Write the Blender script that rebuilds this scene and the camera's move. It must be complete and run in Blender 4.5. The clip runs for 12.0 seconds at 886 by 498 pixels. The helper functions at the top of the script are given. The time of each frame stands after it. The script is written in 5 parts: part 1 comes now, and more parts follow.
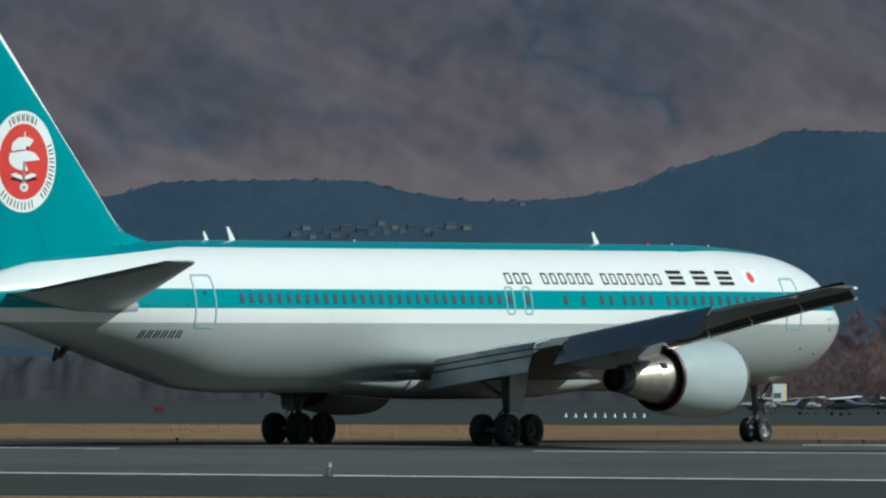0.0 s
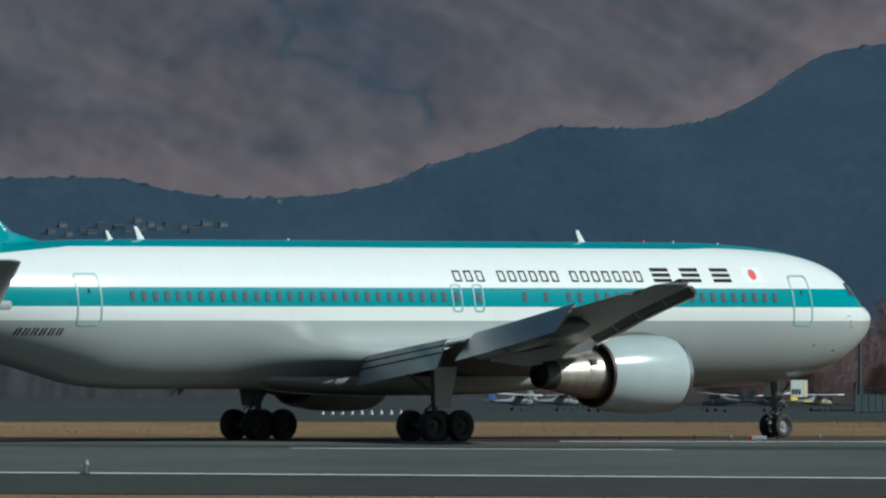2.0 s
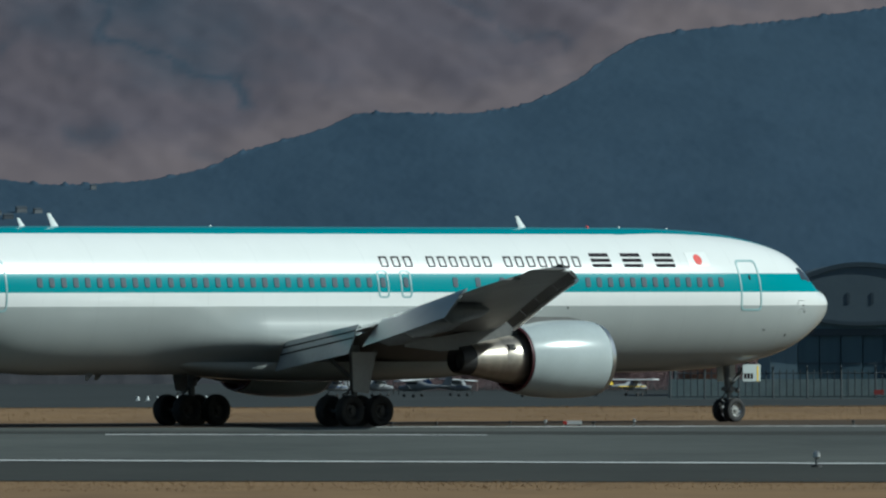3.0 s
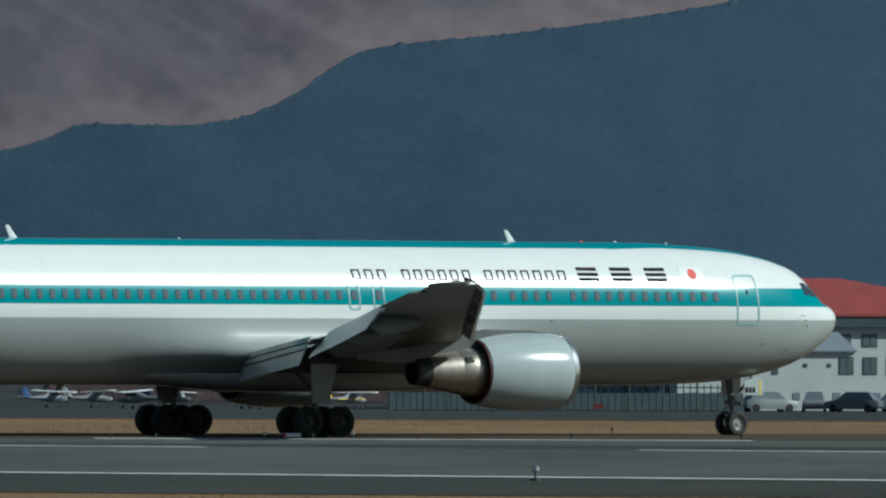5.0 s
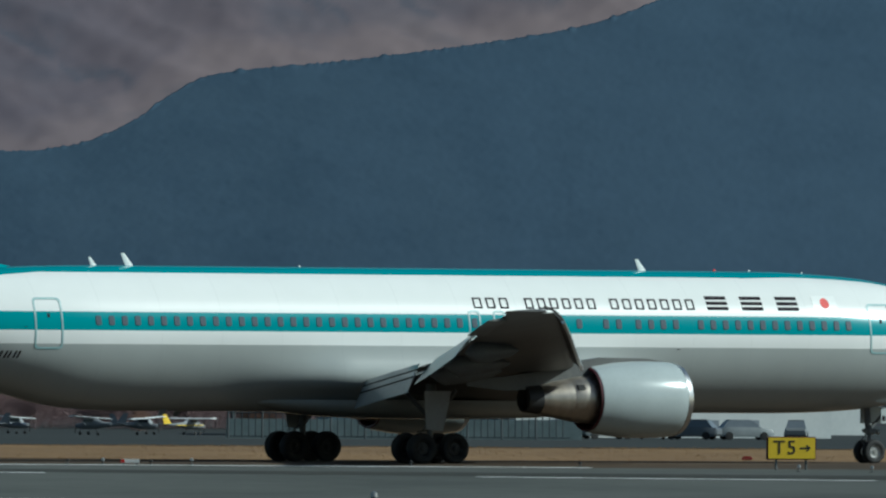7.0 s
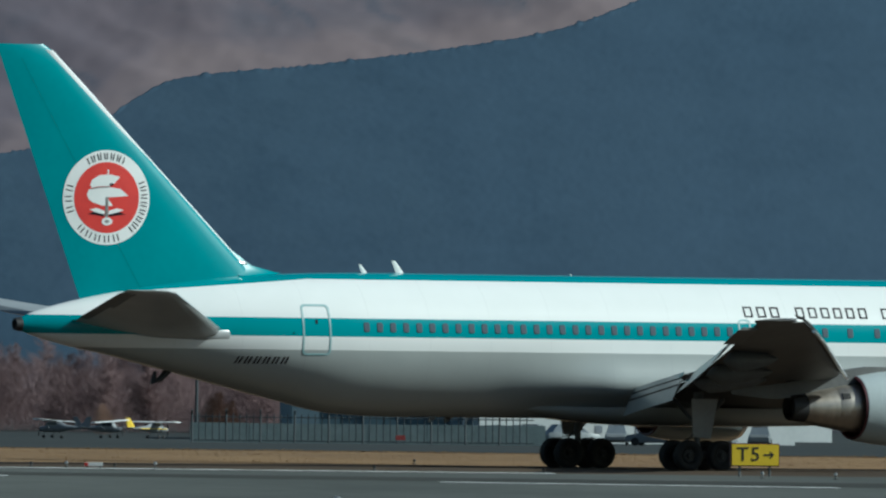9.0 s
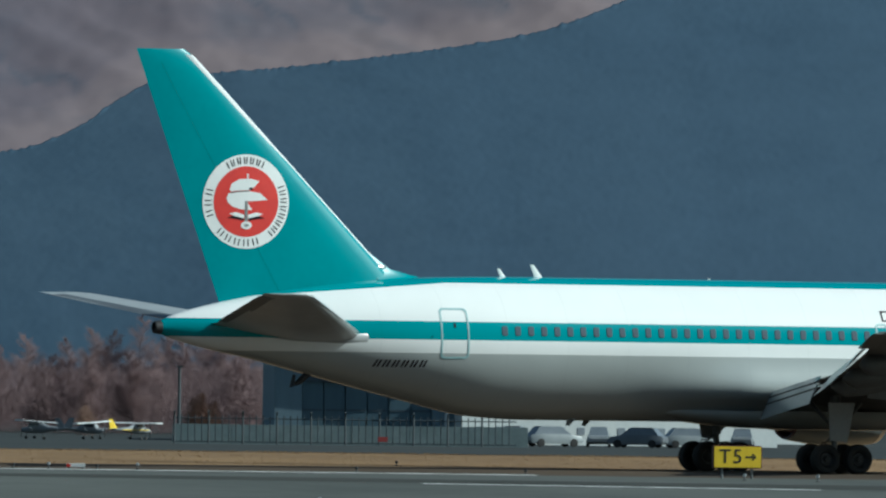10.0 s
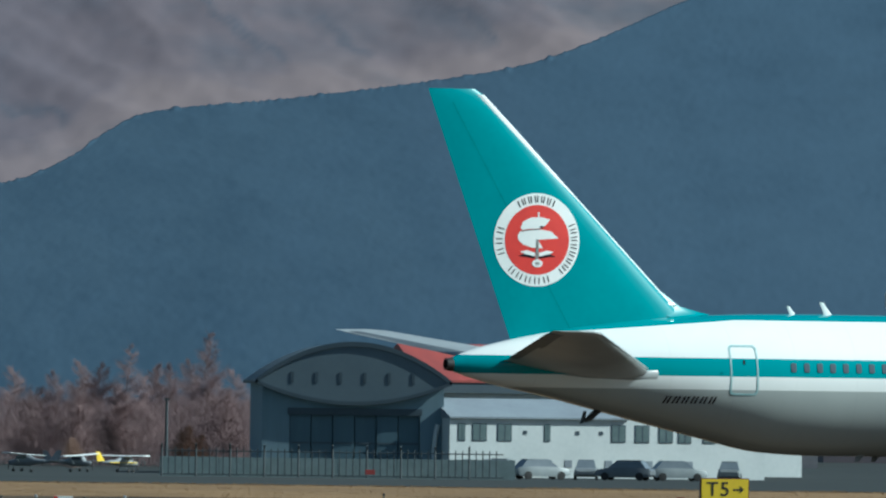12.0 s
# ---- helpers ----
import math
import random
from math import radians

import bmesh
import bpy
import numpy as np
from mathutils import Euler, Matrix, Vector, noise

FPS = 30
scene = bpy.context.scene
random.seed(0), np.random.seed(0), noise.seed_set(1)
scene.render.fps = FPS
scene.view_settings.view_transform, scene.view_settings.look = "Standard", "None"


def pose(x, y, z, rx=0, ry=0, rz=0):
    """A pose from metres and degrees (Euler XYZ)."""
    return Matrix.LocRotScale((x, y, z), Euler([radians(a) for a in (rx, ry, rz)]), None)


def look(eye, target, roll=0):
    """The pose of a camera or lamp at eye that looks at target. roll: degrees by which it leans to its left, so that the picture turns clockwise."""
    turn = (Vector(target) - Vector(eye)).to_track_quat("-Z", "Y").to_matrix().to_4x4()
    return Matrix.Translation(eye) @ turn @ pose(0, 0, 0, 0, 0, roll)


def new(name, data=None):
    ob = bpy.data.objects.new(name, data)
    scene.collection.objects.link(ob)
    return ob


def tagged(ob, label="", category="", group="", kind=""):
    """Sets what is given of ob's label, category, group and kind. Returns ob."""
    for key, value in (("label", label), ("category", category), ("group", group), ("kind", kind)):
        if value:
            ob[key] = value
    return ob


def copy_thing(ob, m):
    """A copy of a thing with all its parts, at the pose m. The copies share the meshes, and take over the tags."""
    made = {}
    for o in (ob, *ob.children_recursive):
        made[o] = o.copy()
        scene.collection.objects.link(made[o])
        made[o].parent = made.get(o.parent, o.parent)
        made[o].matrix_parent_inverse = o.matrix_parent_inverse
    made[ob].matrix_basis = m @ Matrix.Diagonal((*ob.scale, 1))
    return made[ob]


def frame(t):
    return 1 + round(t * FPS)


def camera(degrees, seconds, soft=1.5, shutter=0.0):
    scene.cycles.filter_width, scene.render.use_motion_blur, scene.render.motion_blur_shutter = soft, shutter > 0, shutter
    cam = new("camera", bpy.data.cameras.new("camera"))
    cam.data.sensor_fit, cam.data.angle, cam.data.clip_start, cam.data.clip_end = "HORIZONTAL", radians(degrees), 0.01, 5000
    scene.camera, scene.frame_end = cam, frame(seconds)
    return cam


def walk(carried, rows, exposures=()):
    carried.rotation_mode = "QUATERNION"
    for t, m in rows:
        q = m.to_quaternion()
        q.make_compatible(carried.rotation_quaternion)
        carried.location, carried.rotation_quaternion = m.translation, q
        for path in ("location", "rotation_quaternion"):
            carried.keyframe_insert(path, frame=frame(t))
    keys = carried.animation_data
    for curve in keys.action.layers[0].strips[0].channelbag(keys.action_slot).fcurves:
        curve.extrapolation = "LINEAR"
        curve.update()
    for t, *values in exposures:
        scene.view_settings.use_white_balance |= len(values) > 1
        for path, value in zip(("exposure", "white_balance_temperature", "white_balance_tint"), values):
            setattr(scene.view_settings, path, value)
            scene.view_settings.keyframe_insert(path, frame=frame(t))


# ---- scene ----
# ---- camera ----
# seconds, azimuth, elevation and roll in milliradians; the camera stands still and pans
CAM = [
    (0, -0.215, 4.434, 2.75),
    (0.5, 3.422, 4.180, 1.86),
    (1, 6.781, 4.315, 1.69),
    (1.5, 10.248, 4.449, -0.52),
    (2, 14.630, 4.273, 0.75),
    (2.5, 20.347, 4.009, -3.34),
    (3, 25.937, 3.383, -1.94),
    (3.5, 30.620, 3.688, -0.47),
    (5.5, 46.120, 4.571, 4.84),
    (6, 48.616, 5.536, 5.20),
    (6.5, 51.119, 5.650, 5.29),
    (7, 52.837, 5.832, 6.46),
    (9, 54.991, 6.157, 11.70),
    (9.5, 55.607, 6.175, 10.56),
    (10, 56.046, 6.270, 13.30),
    (10.5, 56.936, 6.134, 10.05),
    (11, 57.827, 6.450, 12.00),
    (11.5, 57.562, 7.448, 12.84),
    (12, 56.795, 8.273, 13.35),
]
EYE = Vector((0.0, 0.0, 4.5))
cam = camera(3.098, 12.0, soft=2.3)


def cam_pose(az, el, roll):
    a, e = az / 1000, el / 1000
    way = Vector((math.sin(a) * math.cos(e), math.cos(a) * math.cos(e), math.sin(e)))
    return look(EYE, EYE + way * 100, math.degrees(roll / 1000))


walk(cam, [(t, cam_pose(a, e, r)) for t, a, e, r in CAM], [(0, -0.04, 5650, -5), (5.5, -0.02, 5600, -7), (7, 0.02, 5600, -7), (9.5, 0.25, 5600, -7), (12, 0.60, 5400, -9)])

# ---- world and sun ----
SUN_WAY = Vector((0.81, -0.11, 0.57)).normalized()
world = bpy.data.worlds.new("sky")
scene.world = world
world.use_nodes = True
wn = world.node_tree
sky = wn.nodes.new("ShaderNodeTexSky")
sky.sky_type, sky.sun_disc = "NISHITA", False
sky.sun_elevation = math.asin(SUN_WAY.z)
sky.sun_rotation = math.atan2(SUN_WAY.x, SUN_WAY.y)
wn.links.new(sky.outputs[0], wn.nodes["Background"].inputs[0])
wn.nodes["Background"].inputs[1].default_value = 0.047
sun = new("sun", bpy.data.lights.new("sun", "SUN"))
sun.data.energy, sun.data.angle, sun.data.color = 4.3, radians(0.53), (1.0, 0.95, 0.88)
sun.matrix_world = look((0, 0, 100), Vector((0, 0, 100)) - SUN_WAY)


# ---- materials ----
def mat(name, col, col2=None, rough=0.6, metal=0.0, scale=3.0, bump=0.0, bump_scale=None, stretch=(1, 1, 1), spec=0.5):
    """Two-tone noise at two scales, with fine relief."""
    m = bpy.data.materials.new(name)
    m.use_nodes = True
    nt = m.node_tree
    b = nt.nodes["Principled BSDF"]
    b.inputs["Roughness"].default_value = rough
    b.inputs["Metallic"].default_value = metal
    b.inputs["Specular IOR Level"].default_value = spec
    b.inputs["Base Color"].default_value = (*col, 1)
    if col2:
        tc = nt.nodes.new("ShaderNodeTexCoord")
        mp = nt.nodes.new("ShaderNodeMapping")
        mp.inputs["Scale"].default_value = stretch
        nt.links.new(tc.outputs["Object"], mp.inputs[0])
        n1 = nt.nodes.new("ShaderNodeTexNoise")
        n1.inputs["Scale"].default_value, n1.inputs["Detail"].default_value = scale, 6
        n2 = nt.nodes.new("ShaderNodeTexNoise")
        n2.inputs["Scale"].default_value, n2.inputs["Detail"].default_value = scale * 9, 3
        for n in (n1, n2):
            nt.links.new(mp.outputs[0], n.inputs["Vector"])
        ad = nt.nodes.new("ShaderNodeMath")
        ad.operation = "MULTIPLY_ADD"
        ad.inputs[1].default_value = 0.5
        nt.links.new(n2.outputs[0], ad.inputs[0])
        nt.links.new(n1.outputs[0], ad.inputs[2])
        rp = nt.nodes.new("ShaderNodeMapRange")
        rp.inputs[1].default_value, rp.inputs[2].default_value = 0.55, 0.95
        nt.links.new(ad.outputs[0], rp.inputs[0])
        mx = nt.nodes.new("ShaderNodeMix")
        mx.data_type = "RGBA"
        mx.inputs[6].default_value, mx.inputs[7].default_value = (*col, 1), (*col2, 1)
        nt.links.new(rp.outputs[0], mx.inputs[0])
        nt.links.new(mx.outputs[2], b.inputs["Base Color"])
        if bump:
            bp = nt.nodes.new("ShaderNodeBump")
            bp.inputs["Strength"].default_value = bump
            nt.links.new(n2.outputs[0], bp.inputs["Height"])
            nt.links.new(bp.outputs[0], b.inputs["Normal"])
    return m


TEAL = (0.004, 0.235, 0.26)
WHITE = (0.80, 0.80, 0.78)
M_teal = mat("teal_paint", TEAL, (0.004, 0.21, 0.235), 0.36, scale=0.5, spec=0.3)
M_tealdark = mat("teal_seam", (0.003, 0.15, 0.165), (0.003, 0.13, 0.145), 0.5, scale=1)
M_white = mat("white_paint", WHITE, (0.74, 0.75, 0.73), 0.3, scale=0.6)
M_grey = mat("grey_paint", (0.36, 0.385, 0.38), (0.29, 0.31, 0.305), 0.2, scale=0.8)
# wing grey darkened to hold the shade of the underside and pylon
M_wing = mat("wing_shade_grey", (0.115, 0.116, 0.112), (0.08, 0.081, 0.08), 0.48, scale=0.7, stretch=(1, 0.3, 1))
M_stab = mat("stabilizer_grey", (0.36, 0.375, 0.375), (0.29, 0.30, 0.30), 0.3, scale=0.7)
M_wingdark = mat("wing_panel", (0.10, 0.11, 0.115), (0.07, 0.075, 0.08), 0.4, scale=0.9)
# grey-blue with the shadow on the flap's rear face put into it
M_flap = mat("flap_shade_grey", (0.12, 0.135, 0.142), (0.09, 0.102, 0.11), 0.28, scale=0.8)
M_cowl = mat("cowl_paint", (0.41, 0.455, 0.455), (0.37, 0.41, 0.41), 0.2, scale=0.8)
# non-metallic white that paints the sun's glare on the fin's metal edge
M_edgeglare = mat("edge_glare_white", (0.92, 0.92, 0.91), (0.86, 0.86, 0.85), 0.3, 0.0, scale=1.5)
M_alu = mat("bare_aluminium", (0.75, 0.75, 0.74), (0.62, 0.62, 0.61), 0.28, 1.0, scale=1.5)
M_exhaust = mat("heat_stained_titanium", (0.50, 0.44, 0.37), (0.36, 0.32, 0.27), 0.36, 0.85, scale=1.2, stretch=(3, 1, 1))
# sooty black, which also paints the shade in slat coves and flap slots
M_sootshade = mat("soot_and_shade_black", (0.012, 0.012, 0.013), (0.025, 0.024, 0.023), 0.55, scale=2)
M_maroon = mat("maroon_seal", (0.09, 0.012, 0.02), (0.05, 0.01, 0.015), 0.5, scale=2)
M_tyre = mat("tyre_rubber", (0.012, 0.012, 0.013), (0.022, 0.021, 0.02), 0.75, scale=4, bump=0.2)
M_gear = mat("gear_grey", (0.16, 0.17, 0.17), (0.08, 0.085, 0.085), 0.45, scale=3)
M_rim = mat("rim_alloy", (0.5, 0.5, 0.49), (0.32, 0.32, 0.31), 0.35, 0.8, scale=5)
M_dark = mat("dark_lettering", (0.016, 0.012, 0.016), (0.024, 0.02, 0.024), 0.8, scale=5, spec=0.1)
M_glass = mat("window_glass", (0.05, 0.06, 0.075), (0.035, 0.04, 0.05), 0.12, scale=3)
M_winpane = mat("cabin_window", (0.06, 0.085, 0.11), (0.042, 0.06, 0.08), 0.3, scale=0.9)
M_outline = mat("door_outline", (0.28, 0.42, 0.43), (0.22, 0.36, 0.37), 0.4, scale=3)
M_red = mat("red_paint", (0.62, 0.03, 0.02), (0.55, 0.025, 0.02), 0.55, scale=2)
M_yellow = mat("sign_yellow", (0.72, 0.50, 0.015), (0.66, 0.45, 0.015), 0.5, scale=2)
M_black = mat("sign_black", (0.012, 0.012, 0.012), (0.02, 0.02, 0.02), 0.5, scale=3)
M_grass = mat("dry_grass", (0.235, 0.150, 0.078), (0.165, 0.105, 0.058), 0.95, scale=0.05, bump=0.4, stretch=(1, 0.25, 1), spec=0.1)
M_asphalt = mat("runway_asphalt", (0.096, 0.100, 0.092), (0.062, 0.066, 0.061), 0.9, scale=0.09, bump=0.15, stretch=(1, 0.3, 1), spec=0.15)
M_shoulder = mat("shoulder_asphalt", (0.050, 0.050, 0.044), (0.036, 0.037, 0.033), 0.9, scale=0.1, bump=0.15, stretch=(1, 0.3, 1), spec=0.15)
M_taxi = mat("worn_taxiway", (0.085, 0.060, 0.040), (0.055, 0.042, 0.032), 0.95, scale=0.1, bump=0.15, stretch=(1, 0.3, 1), spec=0.1)
M_apron = mat("apron_asphalt", (0.040, 0.044, 0.044), (0.031, 0.035, 0.035), 0.9, scale=0.03, stretch=(1, 0.2, 1), spec=0.15)
M_line = mat("runway_paint", (0.74, 0.74, 0.72), (0.40, 0.40, 0.39), 0.8, scale=0.6)


def livery():
    """Fuselage paint by height: teal crown, white, teal cheat line, white, grey belly."""
    m = bpy.data.materials.new("fuselage_livery")
    m.use_nodes = True
    nt = m.node_tree
    b = nt.nodes["Principled BSDF"]
    b.inputs["Roughness"].default_value = 0.2
    tc = nt.nodes.new("ShaderNodeTexCoord")
    sp = nt.nodes.new("ShaderNodeSeparateXYZ")
    nt.links.new(tc.outputs["Object"], sp.inputs[0])

    def math_node(op, a, c2, c3=None):
        n = nt.nodes.new("ShaderNodeMath")
        n.operation = op
        for i, v in enumerate((a, c2, c3)):
            if v is None:
                continue
            if isinstance(v, (int, float)):
                n.inputs[i].default_value = v
            else:
                nt.links.new(v, n.inputs[i])
        return n.outputs[0]

    def mix(f, a, c2):
        n = nt.nodes.new("ShaderNodeMix")
        n.data_type = "RGBA"
        for i, v in ((0, f), (6, a), (7, c2)):
            if isinstance(v, tuple):
                n.inputs[i].default_value = (*v, 1)
            else:
                nt.links.new(v, n.inputs[i])
        return n.outputs[2]

    x, z = sp.outputs[0], sp.outputs[2]
    n1 = nt.nodes.new("ShaderNodeTexNoise")
    n1.inputs["Scale"].default_value, n1.inputs["Detail"].default_value = 0.9, 6
    nt.links.new(tc.outputs["Object"], n1.inputs["Vector"])
    white = mix(n1.outputs[0], (0.76, 0.765, 0.75), (0.70, 0.71, 0.69))
    grey = mix(n1.outputs[0], (0.37, 0.39, 0.38), (0.32, 0.34, 0.33))
    # frame joints every 2.6 m, thin and slightly darker
    fr = math_node("FRACT", math_node("DIVIDE", x, 2.62), 0)
    joint = math_node("MULTIPLY", math_node("LESS_THAN", fr, 0.008), 0.12)
    col = mix(math_node("GREATER_THAN", z, 4.44), grey, white)
    band = math_node("MULTIPLY", math_node("GREATER_THAN", z, 4.95), math_node("LESS_THAN", z, 5.65))
    band = math_node("MULTIPLY", band, math_node("LESS_THAN", x, 27.2))
    col = mix(band, col, TEAL)
    drop = math_node("MULTIPLY", math_node("MAXIMUM", math_node("SUBTRACT", -15.0, x), 0.0), 0.075)
    line = math_node("SUBTRACT", 7.13, drop)
    crown = math_node("MULTIPLY", math_node("GREATER_THAN", z, line), math_node("GREATER_THAN", x, -24.6))
    # over the nose the crown narrows to a strip along the top
    width = math_node("SUBTRACT", 1.12, math_node("MULTIPLY", math_node("SUBTRACT", x, 16.0), 0.05))
    strip = math_node("MULTIPLY", math_node("LESS_THAN", math_node("ABSOLUTE", sp.outputs[1], 0), width), math_node("GREATER_THAN", z, 6.0))
    nose = math_node("GREATER_THAN", x, 16.0)
    crown = math_node("ADD", math_node("MULTIPLY", crown, math_node("SUBTRACT", 1.0, nose)), math_node("MULTIPLY", strip, nose))
    col = mix(crown, col, TEAL)
    col = mix(joint, col, (0.1, 0.1, 0.1))
    nt.links.new(col, b.inputs["Base Color"])
    bp = nt.nodes.new("ShaderNodeBump")
    bp.inputs["Strength"].default_value, bp.inputs["Distance"].default_value = 0.03, 0.05
    nt.links.new(n1.outputs[0], bp.inputs["Height"])
    nt.links.new(bp.outputs[0], b.inputs["Normal"])
    return m


M_livery = livery()


# ---- mesh helpers ----
def mesh_of(name, verts, faces, material, smooth=False):
    me = bpy.data.meshes.new(name)
    me.from_pydata([tuple(v) for v in verts], [], faces)
    bm = bmesh.new()
    bm.from_mesh(me)
    bmesh.ops.recalc_face_normals(bm, faces=bm.faces)
    bm.to_mesh(me)
    bm.free()
    me.materials.append(material)
    if smooth:
        me.shade_smooth()
        me.set_sharp_from_angle(angle=radians(38))
    return me


def part(name, me, parent, label="", kind=""):
    ob = new(name, me)
    ob.parent = parent
    return tagged(ob, label, kind=kind)


def loft(name, rings, material, smooth=True, caps=True):
    """Closed rings of equal length joined into a skin."""
    n = len(rings[0])
    verts = [p for r in rings for p in r]
    faces = []
    for i in range(len(rings) - 1):
        for j in range(n):
            k = (j + 1) % n
            faces.append((i * n + j, i * n + k, (i + 1) * n + k, (i + 1) * n + j))
    if caps:
        faces.append(tuple(range(n)))
        faces.append(tuple((len(rings) - 1) * n + j for j in range(n)))
    return mesh_of(name, verts, faces, material, smooth)


def tube(name, path, radii, material, n=10):
    """A tapered tube along points."""
    rings = []
    pts = [Vector(p) for p in path]
    for i, p in enumerate(pts):
        d = (pts[min(i + 1, len(pts) - 1)] - pts[max(i - 1, 0)]).normalized()
        a = d.cross(Vector((0.13, 0.3, 1)) if abs(d.z) < 0.9 else Vector((1, 0, 0))).normalized()
        b = d.cross(a)
        r = radii[i] if isinstance(radii, (list, tuple)) else radii
        rings.append([p + a * r * math.cos(t) + b * r * math.sin(t) for t in [2 * math.pi * k / n for k in range(n)]])
    return loft(name, rings, material)


def lathe_x(name, profile, cy, cz, material, n=40, caps=False):
    """Profile of (x, radius) spun about a line along x."""
    rings = [[(x, cy + r * math.cos(t), cz + r * math.sin(t)) for t in [2 * math.pi * k / n for k in range(n)]] for x, r in profile]
    return loft(name, rings, material, caps=caps)


def box_mesh(name, x0, x1, y0, y1, z0, z1, material, bevel=0.0):
    bm = bmesh.new()
    bmesh.ops.create_cube(bm, size=1)
    for v in bm.verts:
        v.co = Vector(((x0 + x1) / 2 + v.co.x * (x1 - x0), (y0 + y1) / 2 + v.co.y * (y1 - y0), (z0 + z1) / 2 + v.co.z * (z1 - z0)))
    if bevel:
        bmesh.ops.bevel(bm, geom=bm.edges[:], offset=bevel, segments=2, affect="EDGES")
    me = bpy.data.meshes.new(name)
    bm.to_mesh(me)
    bm.free()
    me.materials.append(material)
    return me


def lerp(x, table, col=1):
    return float(np.interp(x, [r[0] for r in table], [r[col] for r in table]))


def spline(x, table, col=1):
    """Smooth curve through a small table (monotone in x)."""
    xs = [r[0] for r in table]
    ys = [r[col] for r in table]
    if x <= xs[0]:
        return ys[0]
    if x >= xs[-1]:
        return ys[-1]
    i = max(k for k in range(len(xs) - 1) if xs[k] <= x)

    def slope(k):
        if k == 0 or k == len(xs) - 1:
            a, b = (0, 1) if k == 0 else (k - 1, k)
            return (ys[b] - ys[a]) / (xs[b] - xs[a])
        s0 = (ys[k] - ys[k - 1]) / (xs[k] - xs[k - 1])
        s1 = (ys[k + 1] - ys[k]) / (xs[k + 1] - xs[k])
        return 0 if s0 * s1 <= 0 else 2 * s0 * s1 / (s0 + s1)

    hh = xs[i + 1] - xs[i]
    u = (x - xs[i]) / hh
    return ((2 * u**3 - 3 * u**2 + 1) * ys[i] + (u**3 - 2 * u**2 + u) * hh * slope(i)
            + (-2 * u**3 + 3 * u**2) * ys[i + 1] + (u**3 - u**2) * hh * slope(i + 1))


# ---- ground ----
def ground_z(y):
    """Flat as far as the runway strip, then a slight fall towards the far side of the airfield."""
    return 0.0 if y < 715 else -0.0049 * (min(y, 1350) - 715)


def sheet(name, x_at, ys, lift, material, label, category, nx=12):
    """A strip of ground between x_at(y) = (left, right), draped on the ground."""
    verts, faces = [], []
    for y in ys:
        a, b = x_at(y)
        for i in range(nx + 1):
            verts.append((a + (b - a) * i / nx, y, ground_z(y) + lift))
    for r in range(len(ys) - 1):
        for i in range(nx):
            k = r * (nx + 1) + i
            faces.append((k, k + 1, k + nx + 2, k + nx + 1))
    return tagged(new(name, mesh_of(name, verts, faces, material)), label, category, kind="structure")


def band(name, x0, x1, near, far, lift, material, label, category, n=40):
    """A strip between two lines near(x) and far(x)."""
    verts, faces = [], []
    for i in range(n + 1):
        x = x0 + (x1 - x0) * i / n
        for f in (near(x), far(x)):
            verts.append((x, f, ground_z(f) + lift))
    for i in range(n):
        k = 2 * i
        faces.append((k, k + 2, k + 3, k + 1))
    return tagged(new(name, mesh_of(name, verts, faces, material)), label, category, kind="structure")


sheet("ground", lambda y: (-2600, 2600), [-400, 0, 200, 380, 450, 520, 580, 640, 715, 900, 1100, 1350, 1700, 2500, 4990], 0.0, M_grass,
      "dry brown winter grass of an airfield", "ground")
near_edge = lambda x: 472 - 0.62 * (x + 3)
mid_line = lambda x: 565 - 0.47 * (x - 3)
band("shoulder", -400, 400, lambda x: near_edge(x) - 52 + 0.3 * x, lambda x: near_edge(x) + 1, 0.02, M_shoulder, "dark asphalt shoulder beside the runway", "pavement")
band("runway", -400, 400, lambda x: max(near_edge(x), 60), lambda x: 597, 0.03, M_asphalt, "grey asphalt runway with white lines", "runway")
band("runway_strip", -400, 400, lambda x: max(mid_line(x) + 4, 100), lambda x: mid_line(x) + 14 + 0.2 * x, 0.036, M_shoulder, "darker sealed strip of the runway", "pavement")
band("taxiway", -120, 200, lambda x: 597, lambda x: 622 + 0.35 * max(x, 0), 0.02, M_taxi, "worn brownish taxiway strip beyond the runway", "taxiway")
band("apron", -700, 900, lambda x: 716, lambda x: 1349, 0.02, M_apron, "dark asphalt apron beyond the grass", "apron")


band("apron", -700, 900, lambda x: 1350, lambda x: 1700, 0.02, M_apron, "dark asphalt apron before the hangars", "apron")


def painted_line(x0, x1, f, width, label):
    return band("trim", x0, x1, lambda x: f(x) - width / 2 + 0.25 * noise.noise(Vector((x * 0.7, 0, 3))), lambda x: f(x) + width / 2, 0.045, M_line, label, "marking", n=60)


painted_line(-150, 150, lambda x: near_edge(x) + 1.2, 3.0, "worn white edge line on the runway")
for i in range(-4, 6):
    painted_line(3.0 + 27.4 * i, 16.0 + 27.4 * i, mid_line, 2.4, "worn white dash on the runway")
painted_line(13, 37, lambda x: 596.5, 2.8, "faded white line along the runway's far edge")

